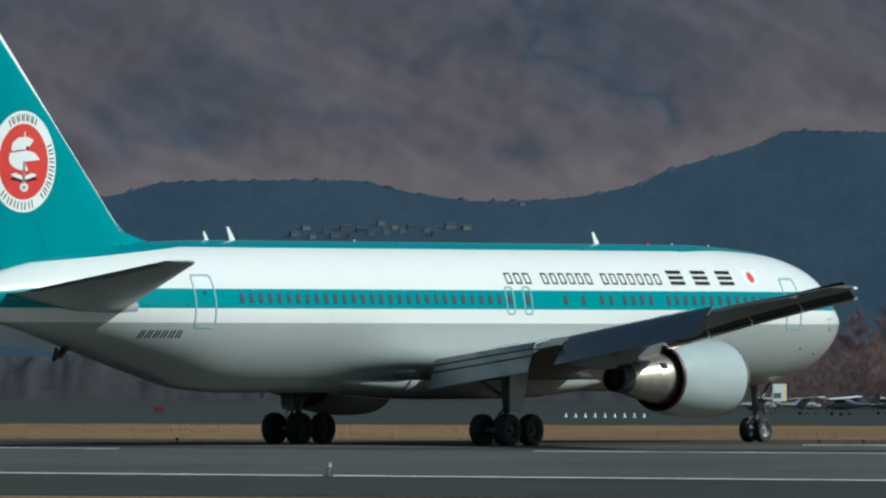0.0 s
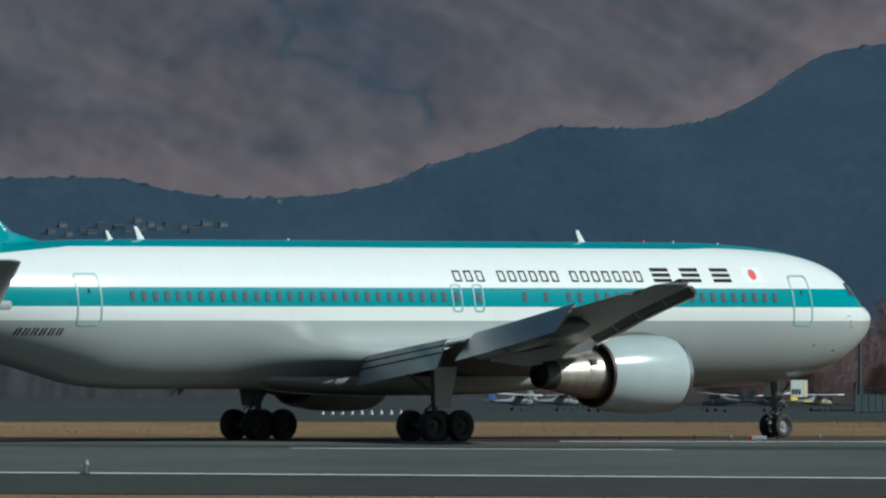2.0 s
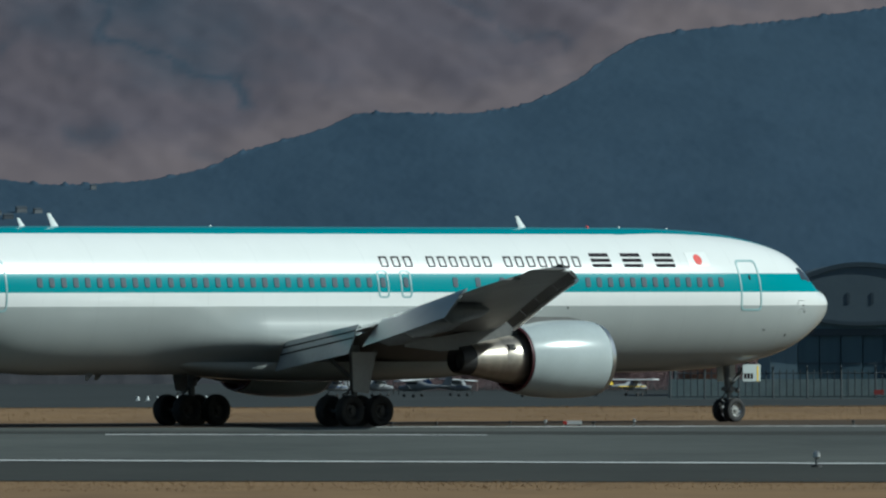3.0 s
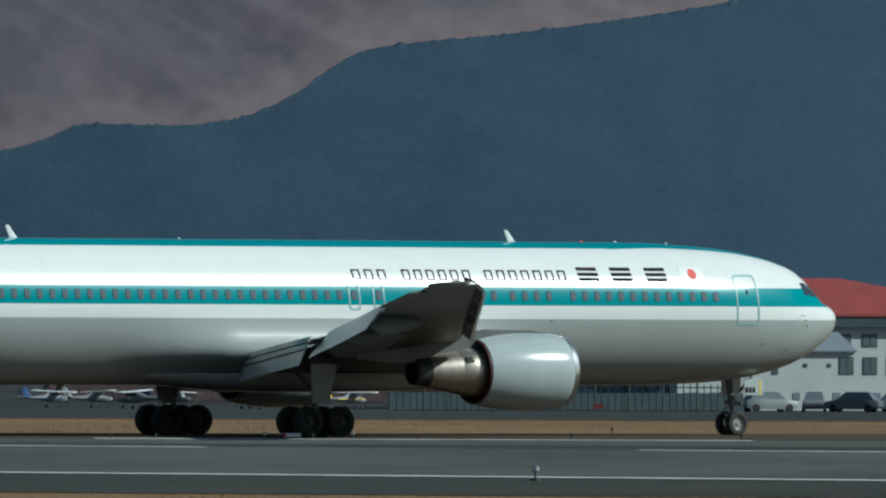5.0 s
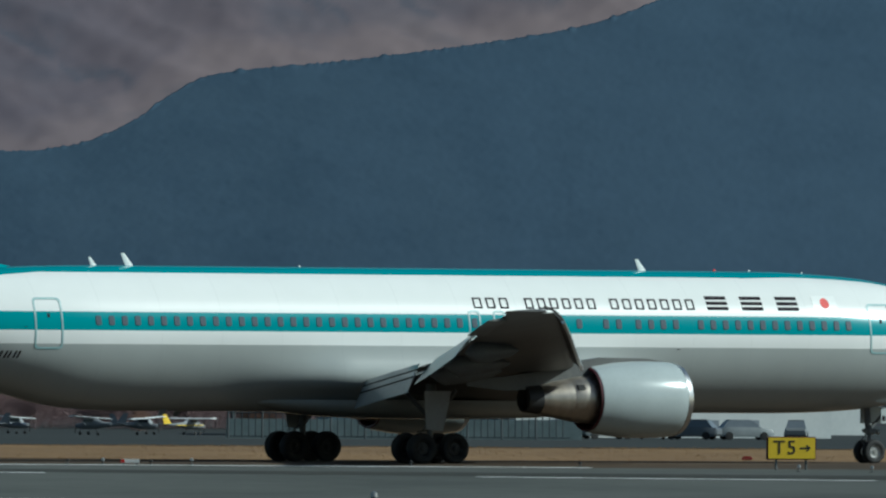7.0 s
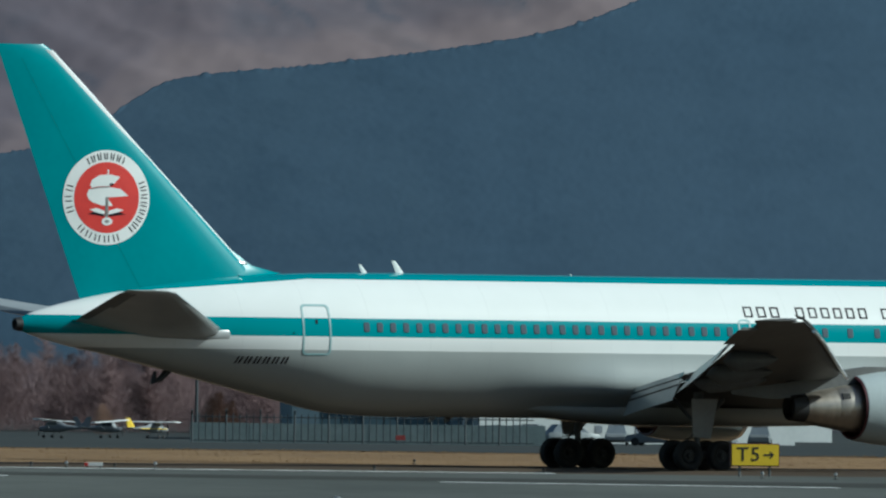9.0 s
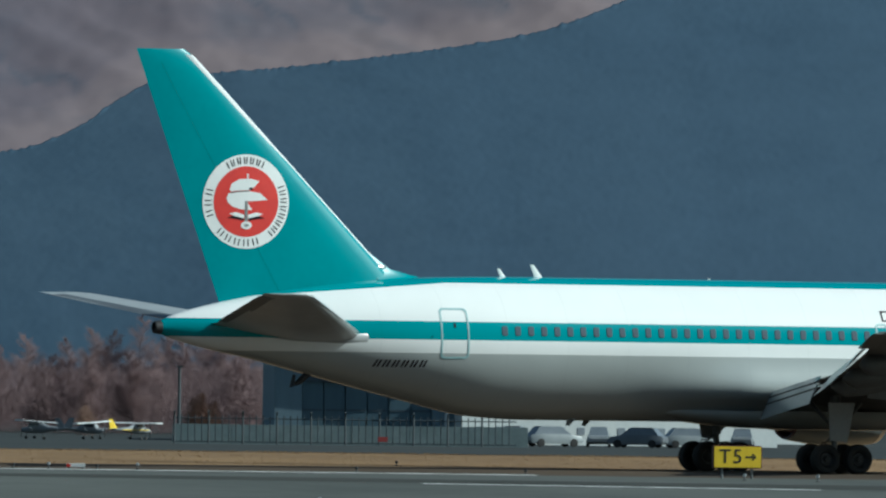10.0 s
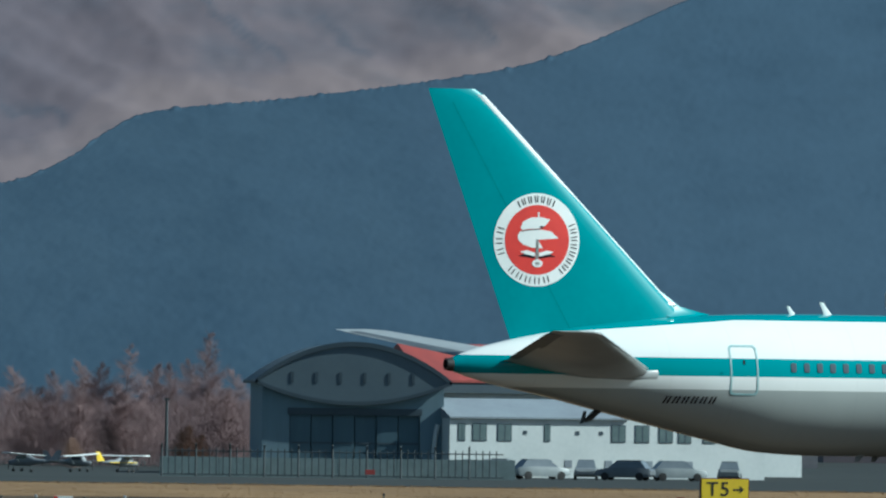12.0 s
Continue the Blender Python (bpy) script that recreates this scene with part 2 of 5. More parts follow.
# ---- hills ----
def hill_mat(name, col, col2, scale, forest=None, tan=None):
    m = mat(name, col, col2, 0.95, scale=scale, bump=0.06, spec=0.05, stretch=(1, 0.06, 1))
    for key, tone in (("tan", tan), ("forest", forest)):
        if not tone:
            continue
        nt = m.node_tree
        at = nt.nodes.new("ShaderNodeAttribute")
        at.attribute_name = key
        mx = nt.nodes.new("ShaderNodeMix")
        mx.data_type = "RGBA"
        b = nt.nodes["Principled BSDF"]
        old = b.inputs["Base Color"].links[0].from_socket
        nt.links.new(at.outputs["Fac"], mx.inputs[0])
        nt.links.new(old, mx.inputs[6])
        mx.inputs[7].default_value = (*tone, 1)
        nt.links.new(mx.outputs[2], b.inputs["Base Color"])
    return m


# distance haze is mixed into the forest's blue tones
M_forest = hill_mat("hazy_hill_forest", (0.032, 0.055, 0.084), (0.044, 0.071, 0.103), 0.05, None, (0.054, 0.087, 0.128))
# brown grass and gullies, their colours muted to mauve and blue by painted haze
M_moor = hill_mat("hazy_mountain_grass", (0.125, 0.104, 0.120), (0.113, 0.098, 0.117), 0.012, (0.056, 0.072, 0.098), (0.182, 0.145, 0.150))

# ridge of the wooded hill: azimuth and elevation in milliradians
RIDGE = [(-60, 7.0), (-40, 7.4), (-27, 7.7), (-21, 7.7), (-17, 8.6), (-11, 8.65), (-6, 8.7), (-1.7, 7.9), (2.4, 7.5), (6, 7.6), (11.5, 8.45), (13.4, 9.3), (18.3, 10.7),
         (21.3, 11.75), (26.5, 11.65), (30, 12.05), (34, 13.65), (36.1, 15.2), (38.6, 16.4), (46.7, 17.35), (53, 18.15), (59.5, 19.2), (62.1, 19.8), (65.5, 21.0), (71.4, 23.7), (85, 29), (110, 34), (140, 36)]


def hill(name, a0, a1, na, d0, d1, nd, height, material, label, masks=(), reach=None):
    verts, faces = [], []
    vals = {key: [] for key, f in masks}
    for j in range(nd + 1):
        v = j / nd
        for i in range(na + 1):
            a = a0 + (a1 - a0) * i / na
            d = d0 + (d1 - d0) * (reach(a, v) if reach else v)
            verts.append((a * d / 1000, d, height(a, v, d)))
            for key, f in masks:
                vals[key].append(f(a, v, d))
    for j in range(nd):
        for i in range(na):
            k = j * (na + 1) + i
            faces.append((k, k + 1, k + na + 2, k + na + 1))
    me = bpy.data.meshes.new(name)
    me.from_pydata(verts, [], faces)
    me.materials.append(material)
    me.shade_smooth()
    for key in vals:
        me.attributes.new(key, "FLOAT", "POINT").data.foreach_set("value", vals[key])
    return tagged(new(name, me), label, "hill", kind="structure")


def wooded_reach(a, v):
    """Share of the hill's depth: the ridge stands farther off where it is higher."""
    top = spline(a, RIDGE) / 37
    return v / 0.93 * top if v < 0.93 else top + (v - 0.93) * 0.6


def wooded(a, v, d):
    """An even wooded slope up to the ridge, roughened by tree crowns; it falls away behind."""
    x, w = a * 3.5, (d - 2700) / 1300
    e = 37 * w if v <= 0.93 else spline(a, RIDGE)
    tone = noise.noise(Vector((x * 0.9, d * 0.11, 0))) + 0.7 * noise.noise(Vector((x * 2.1, d * 0.23, 4)))
    crowns = 0.035 * tone + 0.05 * max(0, noise.noise(Vector((x * 0.23, d * 0.05, 9)))) + 0.20 * noise.noise(Vector((x * 0.04, d * 0.01, 3)))
    spires = (0.95 * max(0, noise.noise(Vector((x * 0.45, 0, 4)))) + 0.65 * max(0, noise.noise(Vector((x * 1.25, 0, 8))))) * max(0, (v - 0.915) / 0.015) if 0.915 < v <= 0.93 else 0
    return 4.5 + e * d / 1000 - 9.5 * (1 - w) ** 14 - max(v - 0.93, 0) * 260 + crowns + spires


def forest_haze_tone(a, v, d):
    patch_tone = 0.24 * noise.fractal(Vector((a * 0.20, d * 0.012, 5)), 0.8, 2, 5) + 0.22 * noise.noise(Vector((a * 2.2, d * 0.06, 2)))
    # painted haze pales the hill towards the right, over random forest patches
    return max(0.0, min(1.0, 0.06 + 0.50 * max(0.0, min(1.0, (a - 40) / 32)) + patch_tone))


hill("backdrop", -60, 130, 1200, 2700, 4000, 220, wooded, M_forest, "wooded dark blue-green hill in the distance", (("tan", forest_haze_tone),), wooded_reach)


def seg(a, e, p, q, w):
    ax, ay = p
    bx, by = q
    t = max(0, min(1, ((a - ax) * (bx - ax) + (e - ay) * (by - ay)) / ((bx - ax) ** 2 + (by - ay) ** 2)))
    return max(0, 1 - math.hypot(a - ax - t * (bx - ax), e - ay - t * (by - ay)) / w)


GULLIES = [((4.6, 20), (5.3, 16.0), 1.2), ((5.3, 16.0), (10.7, 13.9), 0.9), ((10.7, 13.9), (13.6, 12.5), 1.0), ((13.2, 13.2), (13.8, 12.2), 0.9), ((-24.8, 19.6), (-22, 17.8), 0.8), ((-21, 12), (-19.5, 10), 1.4),
           ((-9.4, 12.4), (-3, 12.0), 1.1), ((-14.8, 17), (-14.3, 12), 0.8), ((-10.6, 18.5), (-10.0, 16.2), 0.8), ((3.3, 10.1), (5.8, 9.9), 0.9), ((24, 19.5), (29, 17.5), 0.8), ((-6, 17), (-1, 15.5), 0.9),
           ((8, 18.6), (12, 17.2), 1.2), ((44, 21.8), (47, 19.6), 0.7), ((40.5, 23.3), (45.5, 20.0), 0.6), ((49, 22), (52, 20.3), 0.8), ((56, 23), (60, 20.8), 0.7), ((30, 16.8), (33, 15.4), 0.6)]


def mountain(a, v, d):
    e = 4 + 34 * v
    # long spurs that run down to the right, with shallow folds between them
    u = a * 0.55 + e * 1.15 + 2.2 * noise.noise(Vector((a * 0.07, e * 0.12, 12)))
    w = e - a * 0.25
    spur = 1 - 2 * abs(noise.noise(Vector((u * 0.085, w * 0.05, 4))))
    fold = 1 - 2 * abs(noise.noise(Vector((u * 0.26 + 3, w * 0.10, 6))))
    fine = noise.fractal(Vector((u * 0.8, w * 0.5, 16)), 0.9, 2, 3)
    return 4.5 + e * d / 1000 + (2.2 * spur + 0.7 * fold + 0.16 * fine + 1.6 * noise.fractal(Vector((a * 0.09, e * 0.20, 31)), 0.9, 2, 5)) * min(1, v * 6)


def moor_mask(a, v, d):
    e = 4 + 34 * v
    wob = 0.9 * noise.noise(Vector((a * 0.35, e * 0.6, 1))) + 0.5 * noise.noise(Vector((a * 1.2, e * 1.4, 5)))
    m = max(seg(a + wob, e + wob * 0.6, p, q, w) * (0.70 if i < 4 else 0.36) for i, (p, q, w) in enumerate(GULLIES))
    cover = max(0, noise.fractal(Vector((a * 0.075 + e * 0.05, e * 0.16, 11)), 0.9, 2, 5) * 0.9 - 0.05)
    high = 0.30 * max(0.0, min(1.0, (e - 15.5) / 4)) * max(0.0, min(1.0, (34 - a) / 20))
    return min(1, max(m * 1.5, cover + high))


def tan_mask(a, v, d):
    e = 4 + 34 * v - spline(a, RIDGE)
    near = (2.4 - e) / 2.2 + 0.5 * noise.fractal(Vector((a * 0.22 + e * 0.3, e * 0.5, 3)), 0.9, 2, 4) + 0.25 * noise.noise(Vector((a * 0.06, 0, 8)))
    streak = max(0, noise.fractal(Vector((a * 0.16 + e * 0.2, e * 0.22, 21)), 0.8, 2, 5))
    # pale band above the near ridge, with the slope paler to the right
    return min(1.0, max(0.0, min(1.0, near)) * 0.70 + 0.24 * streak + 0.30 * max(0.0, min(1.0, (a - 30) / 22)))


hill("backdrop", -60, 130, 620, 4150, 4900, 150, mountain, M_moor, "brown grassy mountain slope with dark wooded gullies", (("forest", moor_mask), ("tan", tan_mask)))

# ---- airliner ----
# origin on the ground below the main gear, x forward, y to port
airliner = tagged(new("airliner"), "white and teal twin-engine airliner taxiing on its landing gear", "airliner")

# x, top, bottom, half width, height of the widest point
HULL = [(-26.75, 5.52, 5.05, 0.22, 5.28), (-26.0, 5.82, 4.80, 0.50, 5.30), (-24.4, 6.22, 4.42, 0.95, 5.30), (-23.2, 6.47, 4.20, 1.22, 5.28), (-20.9, 6.87, 3.68, 1.70, 5.20),
        (-18.4, 7.15, 3.10, 2.10, 5.08), (-16.0, 7.30, 2.56, 2.36, 4.95), (-13.4, 7.38, 2.04, 2.49, 4.85), (-11.0, 7.40, 1.93, 2.515, 4.80), (18.0, 7.38, 1.93, 2.515, 4.80),
        (20.0, 7.30, 1.97, 2.49, 4.78), (21.9, 7.16, 2.07, 2.38, 4.72), (23.3, 6.96, 2.24, 2.20, 4.65), (24.5, 6.68, 2.48, 1.98, 4.60), (25.2, 6.42, 2.68, 1.76, 4.56),
        (25.9, 5.88, 2.98, 1.50, 4.54), (26.5, 5.26, 3.32, 1.20, 4.52), (27.05, 5.03, 3.68, 0.84, 4.50), (27.35, 4.84, 3.98, 0.52, 4.48), (27.47, 4.66, 4.25, 0.26, 4.48), (27.5, 4.52, 4.42, 0.03, 4.47)]


def hull(x):
    return [spline(x, HULL, k) for k in (1, 2, 3, 4)]


def skin(x, z, side=-1, off=0.0):
    """Point of the hull's side at x and height z, and its outward normal."""
    top, bot, w, zc = hull(x)
    r = (top - zc) if z > zc else (zc - bot)
    s = max(-0.999, min(0.999, (z - zc) / r))
    y = w * math.sqrt(1 - s * s)
    n = Vector((0, side * y / w / w, (z - zc) / (r * r))).normalized()
    e = 0.05
    t2, b2, w2, zc2 = hull(x + e)
    r2 = (t2 - zc2) if z > zc2 else (zc2 - b2)
    s2 = max(-0.999, min(0.999, (z - zc2) / r2))
    dy = (w2 * math.sqrt(1 - s2 * s2) - y) / e
    n = (n - Vector((dy * abs(n.y), 0, 0))).normalized()
    return Vector((x, side * y, z)) + n * off, n


def hull_rings():
    xs = [-26.75, -26.6, -26.3, -26.0]
    xs += [-25.5 + 0.5 * i for i in range(30)] + [-10 + 0.5 * i for i in range(56)] + [18 + 0.4 * i for i in range(20)]
    xs += [26.0, 26.2, 26.4, 26.6, 26.8, 26.95, 27.1, 27.25, 27.35, 27.42, 27.46, 27.49, 27.5]
    rings = []
    for x in sorted(set(xs)):
        top, bot, w, zc = hull(x)
        ring = []
        for k in range(72):
            t = 2 * math.pi * k / 72
            s = math.sin(t)
            z = zc + (top - zc if s > 0 else zc - bot) * s
            # the wing root fillet swells out of the lower side
            swell = 0.72 * max(0, min(1, (x + 7.6) / 5)) ** 1.5 * max(0, min(1, (12.5 - x) / 4)) ** 1.5
            y = w * math.cos(t) + math.copysign(swell * math.exp(-(((z - 3.05) / (0.85 if z > 3.05 else 0.48)) ** 2)) * min(1, abs(math.cos(t)) * 3), math.cos(t))
            ring.append((x, y, z))
        rings.append(ring)
    return rings


fuselage = part("fuselage", loft("fuselage", hull_rings(), M_livery), airliner, "white fuselage with teal crown, teal window stripe and grey belly")


def patch(name, x0, x1, z0, z1, side, off, thick, material, parent, slant=0.0, label=""):
    """A thin plate laid on the hull between x0..x1 and z0..z1."""
    nx, nz = max(1, round((x1 - x0) / 0.5)), max(1, round((z1 - z0) / 0.12))
    outer, inner = [], []
    for j in range(nz + 1):
        for i in range(nx + 1):
            z = z0 + (z1 - z0) * j / nz
            x = x0 + (x1 - x0) * i / nx + slant * (z - z0)
            outer.append(skin(x, z, side, off + thick)[0])
            inner.append(skin(x, z, side, off - 0.01)[0])
    n = len(outer)
    faces = []
    for j in range(nz):
        for i in range(nx):
            k = j * (nx + 1) + i
            faces.append((k, k + 1, k + nx + 2, k + nx + 1))
    edge = [i for i in range(nx)] + [j * (nx + 1) + nx for j in range(nz)] + [nz * (nx + 1) + nx - i for i in range(nx)] + [(nz - j) * (nx + 1) for j in range(nz)]
    for a, b in zip(edge, edge[1:] + edge[:1]):
        faces.append((a, b, n + b, n + a))
    return part(name, mesh_of(name, outer + inner, faces, material), parent, label)


def outline(name, x0, x1, z0, z1, r, side, material, parent, label=""):
    """A thin raised outline with rounded corners, following the hull."""
    path = []
    for cx, cz, a0 in ((x1 - r, z1 - r, 0), (x0 + r, z1 - r, 90), (x0 + r, z0 + r, 180), (x1 - r, z0 + r, 270)):
        for k in range(5):
            a = radians(a0 + 22.5 * k)
            path.append((cx + r * math.cos(a), cz + r * math.sin(a)))
    fine = []
    for (ax, az), (bx, bz) in zip(path, path[1:] + path[:1]):
        m = max(1, int(math.hypot(bx - ax, bz - az) / 0.2))
        fine += [(ax + (bx - ax) * i / m, az + (bz - az) * i / m) for i in range(m)]
    mx, mz = (x0 + x1) / 2, (z0 + z1) / 2
    w = 0.07
    va, vb, vc, vd = [], [], [], []
    for x, z in fine:
        fx, fz = (x1 - x0) / 2, (z1 - z0) / 2
        ix, iz = mx + (x - mx) * (1 - w / fx), mz + (z - mz) * (1 - w / fz)
        va.append(skin(x, z, side, 0.014)[0])
        vb.append(skin(ix, iz, side, 0.014)[0])
        vc.append(skin(x, z, side, -0.01)[0])
        vd.append(skin(ix, iz, side, -0.01)[0])
    n = len(va)
    verts = va + vb + vc + vd
    faces = []
    for i in range(n):
        k = (i + 1) % n
        faces += [(i, k, n + k, n + i), (i, k, 2 * n + k, 2 * n + i), (n + i, n + k, 3 * n + k, 3 * n + i)]
    return part(name, mesh_of(name, verts, faces, material), parent, label)


WINDOWS = [-13.21 + 0.566 * k for k in range(29)] + [6.86, 7.98, 9.18, 9.76, 10.64, 11.21, 11.76, 12.33] + [13.46 + 0.5625 * k for k in range(13)]


def window_mesh():
    ring = []
    for cx, cz, a0 in ((0.06, 0.12, 0), (-0.06, 0.12, 90), (-0.06, -0.12, 180), (0.06, -0.12, 270)):
        for k in range(4):
            a = radians(a0 + 30 * k)
            ring.append((cx + 0.065 * math.cos(a), cz + 0.065 * math.sin(a)))
    n = len(ring)
    verts = [(x, 0.0, z) for x, z in ring] + [(x * 0.9, -0.012, z * 0.93) for x, z in ring]
    return mesh_of("cabin_window", verts, [tuple(range(n, 2 * n))] + [(i, (i + 1) % n, n + (i + 1) % n, n + i) for i in range(n)], M_winpane)


wm = window_mesh()
for side in (-1, 1):
    for x in WINDOWS + [3.30, 4.43]:
        p, nrm = skin(x, 5.32, side, 0.006)
        ob = part("cabin_window", wm, fuselage)
        ob.matrix_local = Matrix.Translation(p) @ nrm.to_track_quat("-Y", "Z").to_matrix().to_4x4()
    for name, x0, x1 in (("aft_door", -15.90, -14.72), ("forward_door", 21.22, 22.36)):
        d = outline(name, x0, x1, 4.24, 6.16, 0.16, side, M_outline, fuselage, "passenger door with a pale outline")
        patch("door_window", (x0 + x1) / 2 - 0.05, (x0 + x1) / 2 + 0.05, 5.42, 5.58, side, 0.0, 0.008, M_dark, d)
    for x0 in (3.04, 4.16):
        outline("overwing_exit", x0, x0 + 0.54, 4.74, 5.80, 0.15, side, M_outline, fuselage, "overwing exit with a pale outline")
    # title on the upper side: a plain open block of its size and colour for each sign
    for a, b, n in ((3.38, 5.15, 3), (5.70, 9.05, 6), (9.52, 13.50, 7)):
        w = (b - a) / n
        for k in range(n):
            x0, x1 = a + w * k, a + w * k + w * 0.66
            for u0, u1, z0, z1 in ((x0, x0 + 0.075, 5.88, 6.29), (x1 - 0.075, x1, 5.88, 6.29), (x0 + 0.075, x1 - 0.075, 6.23, 6.29), (x0 + 0.075, x1 - 0.075, 5.88, 5.94)):
                patch("title_stroke", u0, u1, z0, z1, side, 0.0, 0.006, M_dark, fuselage)
    for a in (13.88, 15.46, 17.08):
        for z0 in (5.88, 6.08, 6.28):
            patch("title_bar", a, a + 0.96, z0, z0 + 0.13, side, 0.0, 0.006, M_dark, fuselage)
    # registration mark as slanted bars
    for k in range(6):
        for dx in (0.0, 0.15):
            patch("marking_bar", -18.5 + 0.36 * k + dx, -18.42 + 0.36 * k + dx, 3.90, 4.17, side, 0.0, 0.006, M_dark, fuselage, slant=0.35)
    # white panel with a red disc
    patch("flag_panel", 18.75, 19.85, 5.90, 6.46, side, 0.0, 0.004, M_white, fuselage)
    ring = [(19.30 + 0.2 * math.cos(t), 6.17 + 0.2 * math.sin(t)) for t in [2 * math.pi * k / 24 for k in range(24)]]
    vs = [skin(x, z, side, 0.012)[0] for x, z in ring] + [skin(x, z, side, -0.01)[0] for x, z in ring]
    part("flag_disc", mesh_of("flag_disc", vs, [tuple(range(24))] + [(i, (i + 1) % 24, 24 + (i + 1) % 24, 24 + i) for i in range(24)], M_red), fuselage, "red disc")
    # cockpit glazing
    for x0, x1, z0, z1, sl in ((25.02, 25.36, 5.40, 5.86, -0.2), (25.44, 25.82, 5.34, 5.80, -0.4), (25.92, 26.22, 5.26, 5.52, -0.5)):
        patch("cockpit_window", x0, x1, z0, z1, side, 0.0, 0.012, M_glass, fuselage, slant=sl)
    # probes and small ports
    for x, z in ((24.9, 4.42), (25.0, 4.18), (22.7, 3.5), (12.4, 4.35), (-1.0, 4.52), (-4.0, 4.5), (24.1, 3.3), (-16.3, 5.05)):
        patch("port", x, x + 0.06, z, z + 0.045, side, 0.0, 0.02, M_dark, fuselage)
    for x, z in ((24.6, 4.62), (24.75, 4.3)):
        p, nrm = skin(x, z, side, 0.0)
        part("probe", tube("probe", [p, p + nrm * 0.14, p + nrm * 0.15 + Vector((0.10, 0, 0))], 0.012, M_rim, 6), fuselage)


def blade(name, x, h, chord, parent):
    """A swept blade aerial on the crown."""
    z = hull(x)[0] - 0.03
    rings = []
    for k in range(5):
        v = k / 4
        xc, c, w = x - 0.28 * v * h / 0.45, chord * (1 - 0.55 * v), 0.035 * (1 - 0.5 * v)
        rings.append([(xc + c / 2, 0, z + h * v), (xc, w, z + h * v), (xc - c / 2, 0, z + h * v), (xc, -w, z + h * v)])
    return part(name, loft(name, rings, M_white), parent, "white blade aerial")


for x, h, c in ((12.35, 0.46, 0.34), (-10.45, 0.50, 0.36), (-12.0, 0.34, 0.26)):
    blade("aerial", x, h, c, fuselage)
for x, k, m in ((15.6, 0.75, M_red), (17.2, 0.5, M_white), (19.6, 0.5, M_white), (-3.0, 0.5, M_white)):
    part("beacon", lathe_x("beacon", [(x - 0.09 * k, 0.01), (x - 0.07 * k, 0.05 * k), (x, 0.07 * k), (x + 0.07 * k, 0.05 * k), (x + 0.09 * k, 0.01)], 0, hull(x)[0] + 0.02, m, 10, True), fuselage)
# drain masts below the belly and tail skid
for x, y in ((-9.2, -0.5), (-8.0, 0.4)):
    z = hull(x)[1]
    part("drain_mast", loft("drain_mast", [[(x + 0.2, y, z + 0.1), (x, y + 0.03, z + 0.1), (x - 0.2, y, z + 0.1), (x, y - 0.03, z + 0.1)],
                                           [(x - 0.1, y, z - 0.2), (x - 0.17, y + 0.02, z - 0.2), (x - 0.28, y, z - 0.2), (x - 0.17, y - 0.02, z - 0.2)]], M_gear), fuselage)
part("tail_skid", tube("tail_skid", [(-20.2, 0, 3.75), (-20.75, 0, 3.28), (-21.05, 0, 3.14), (-20.95, 0, 3.55)], [0.14, 0.12, 0.13, 0.06], M_sootshade), fuselage, "black tail skid")
part("exhaust_port", lathe_x("exhaust_port", [(-26.70, 0.27), (-26.95, 0.23), (-26.97, 0.17), (-26.6, 0.15)], 0, 5.28, M_sootshade, 24), fuselage, "sooty exhaust at the tail cone")


# belly fairing
def fairing_rings():
    rings = []
    for x, s in ((-8.5, 0.02), (-7.2, 0.12), (-6.2, 0.28), (-5.2, 0.48), (-4.2, 0.66), (-3.0, 0.82), (-1.6, 0.94), (0.5, 1.0), (4, 1.0), (7, 0.95), (9, 0.8), (10.6, 0.5), (11.6, 0.2), (12, 0.05)):
        w, b = 1.75 + 0.30 * s, 2.3 - 0.52 * s
        ring = []
        for k in range(32):
            t = 2 * math.pi * k / 32
            c, q = math.cos(t), math.sin(t)
            ring.append((x, w * math.copysign(abs(c) ** 0.6, c) * (0.45 + 0.55 * s), 2.38 + (0.02 * s if q > 0 else (2.5 - b) * (0.3 + 0.7 * s)) * math.copysign(abs(q) ** 0.9, q)))
        rings.append(ring)
    return rings


part("belly_fairing", loft("belly_fairing", fairing_rings(), M_livery), airliner, "grey belly fairing")


# ---- flying surfaces ----
def airfoil(le, te, thick, z, twist=0.0, n=12, camber=0.015):
    """Closed section: x from le back to te."""
    c = le - te
    up, lo = [], []
    for k in range(n + 1):
        u = 0.5 - 0.5 * math.cos(math.pi * k / n)
        t = 5 * thick * (0.2969 * math.sqrt(u) - 0.126 * u - 0.3516 * u * u + 0.2843 * u**3 - 0.1036 * u**4)
        m = camber * 4 * u * (1 - u)
        dz = -twist * (u - 0.25)
        up.append((le - u * c, c * (m + t + dz)))
        lo.append((le - u * c, c * (m - t + dz)))
    return [(x, z + q) for x, q in up] + [(x, z + q) for x, q in reversed(lo[1:-1])]


def wing_z(y):
    return 2.78 + (y - 2.5) * 0.172 - 0.0018 * (y - 2.5) ** 2 + 0.26 * max(0.0, min(1.0, 1 - (y - 2.5) / 9))


WING = [(1.5, 9.0, -1.2, 0.14), (2.6, 8.2, -1.25, 0.135), (8.0, 4.35, -1.9, 0.115), (15.5, -0.75, -4.85, 0.105), (23.8, -6.35, -8.5, 0.10), (24.6, -7.0, -9.05, 0.09), (25.0, -7.75, -9.25, 0.05)]


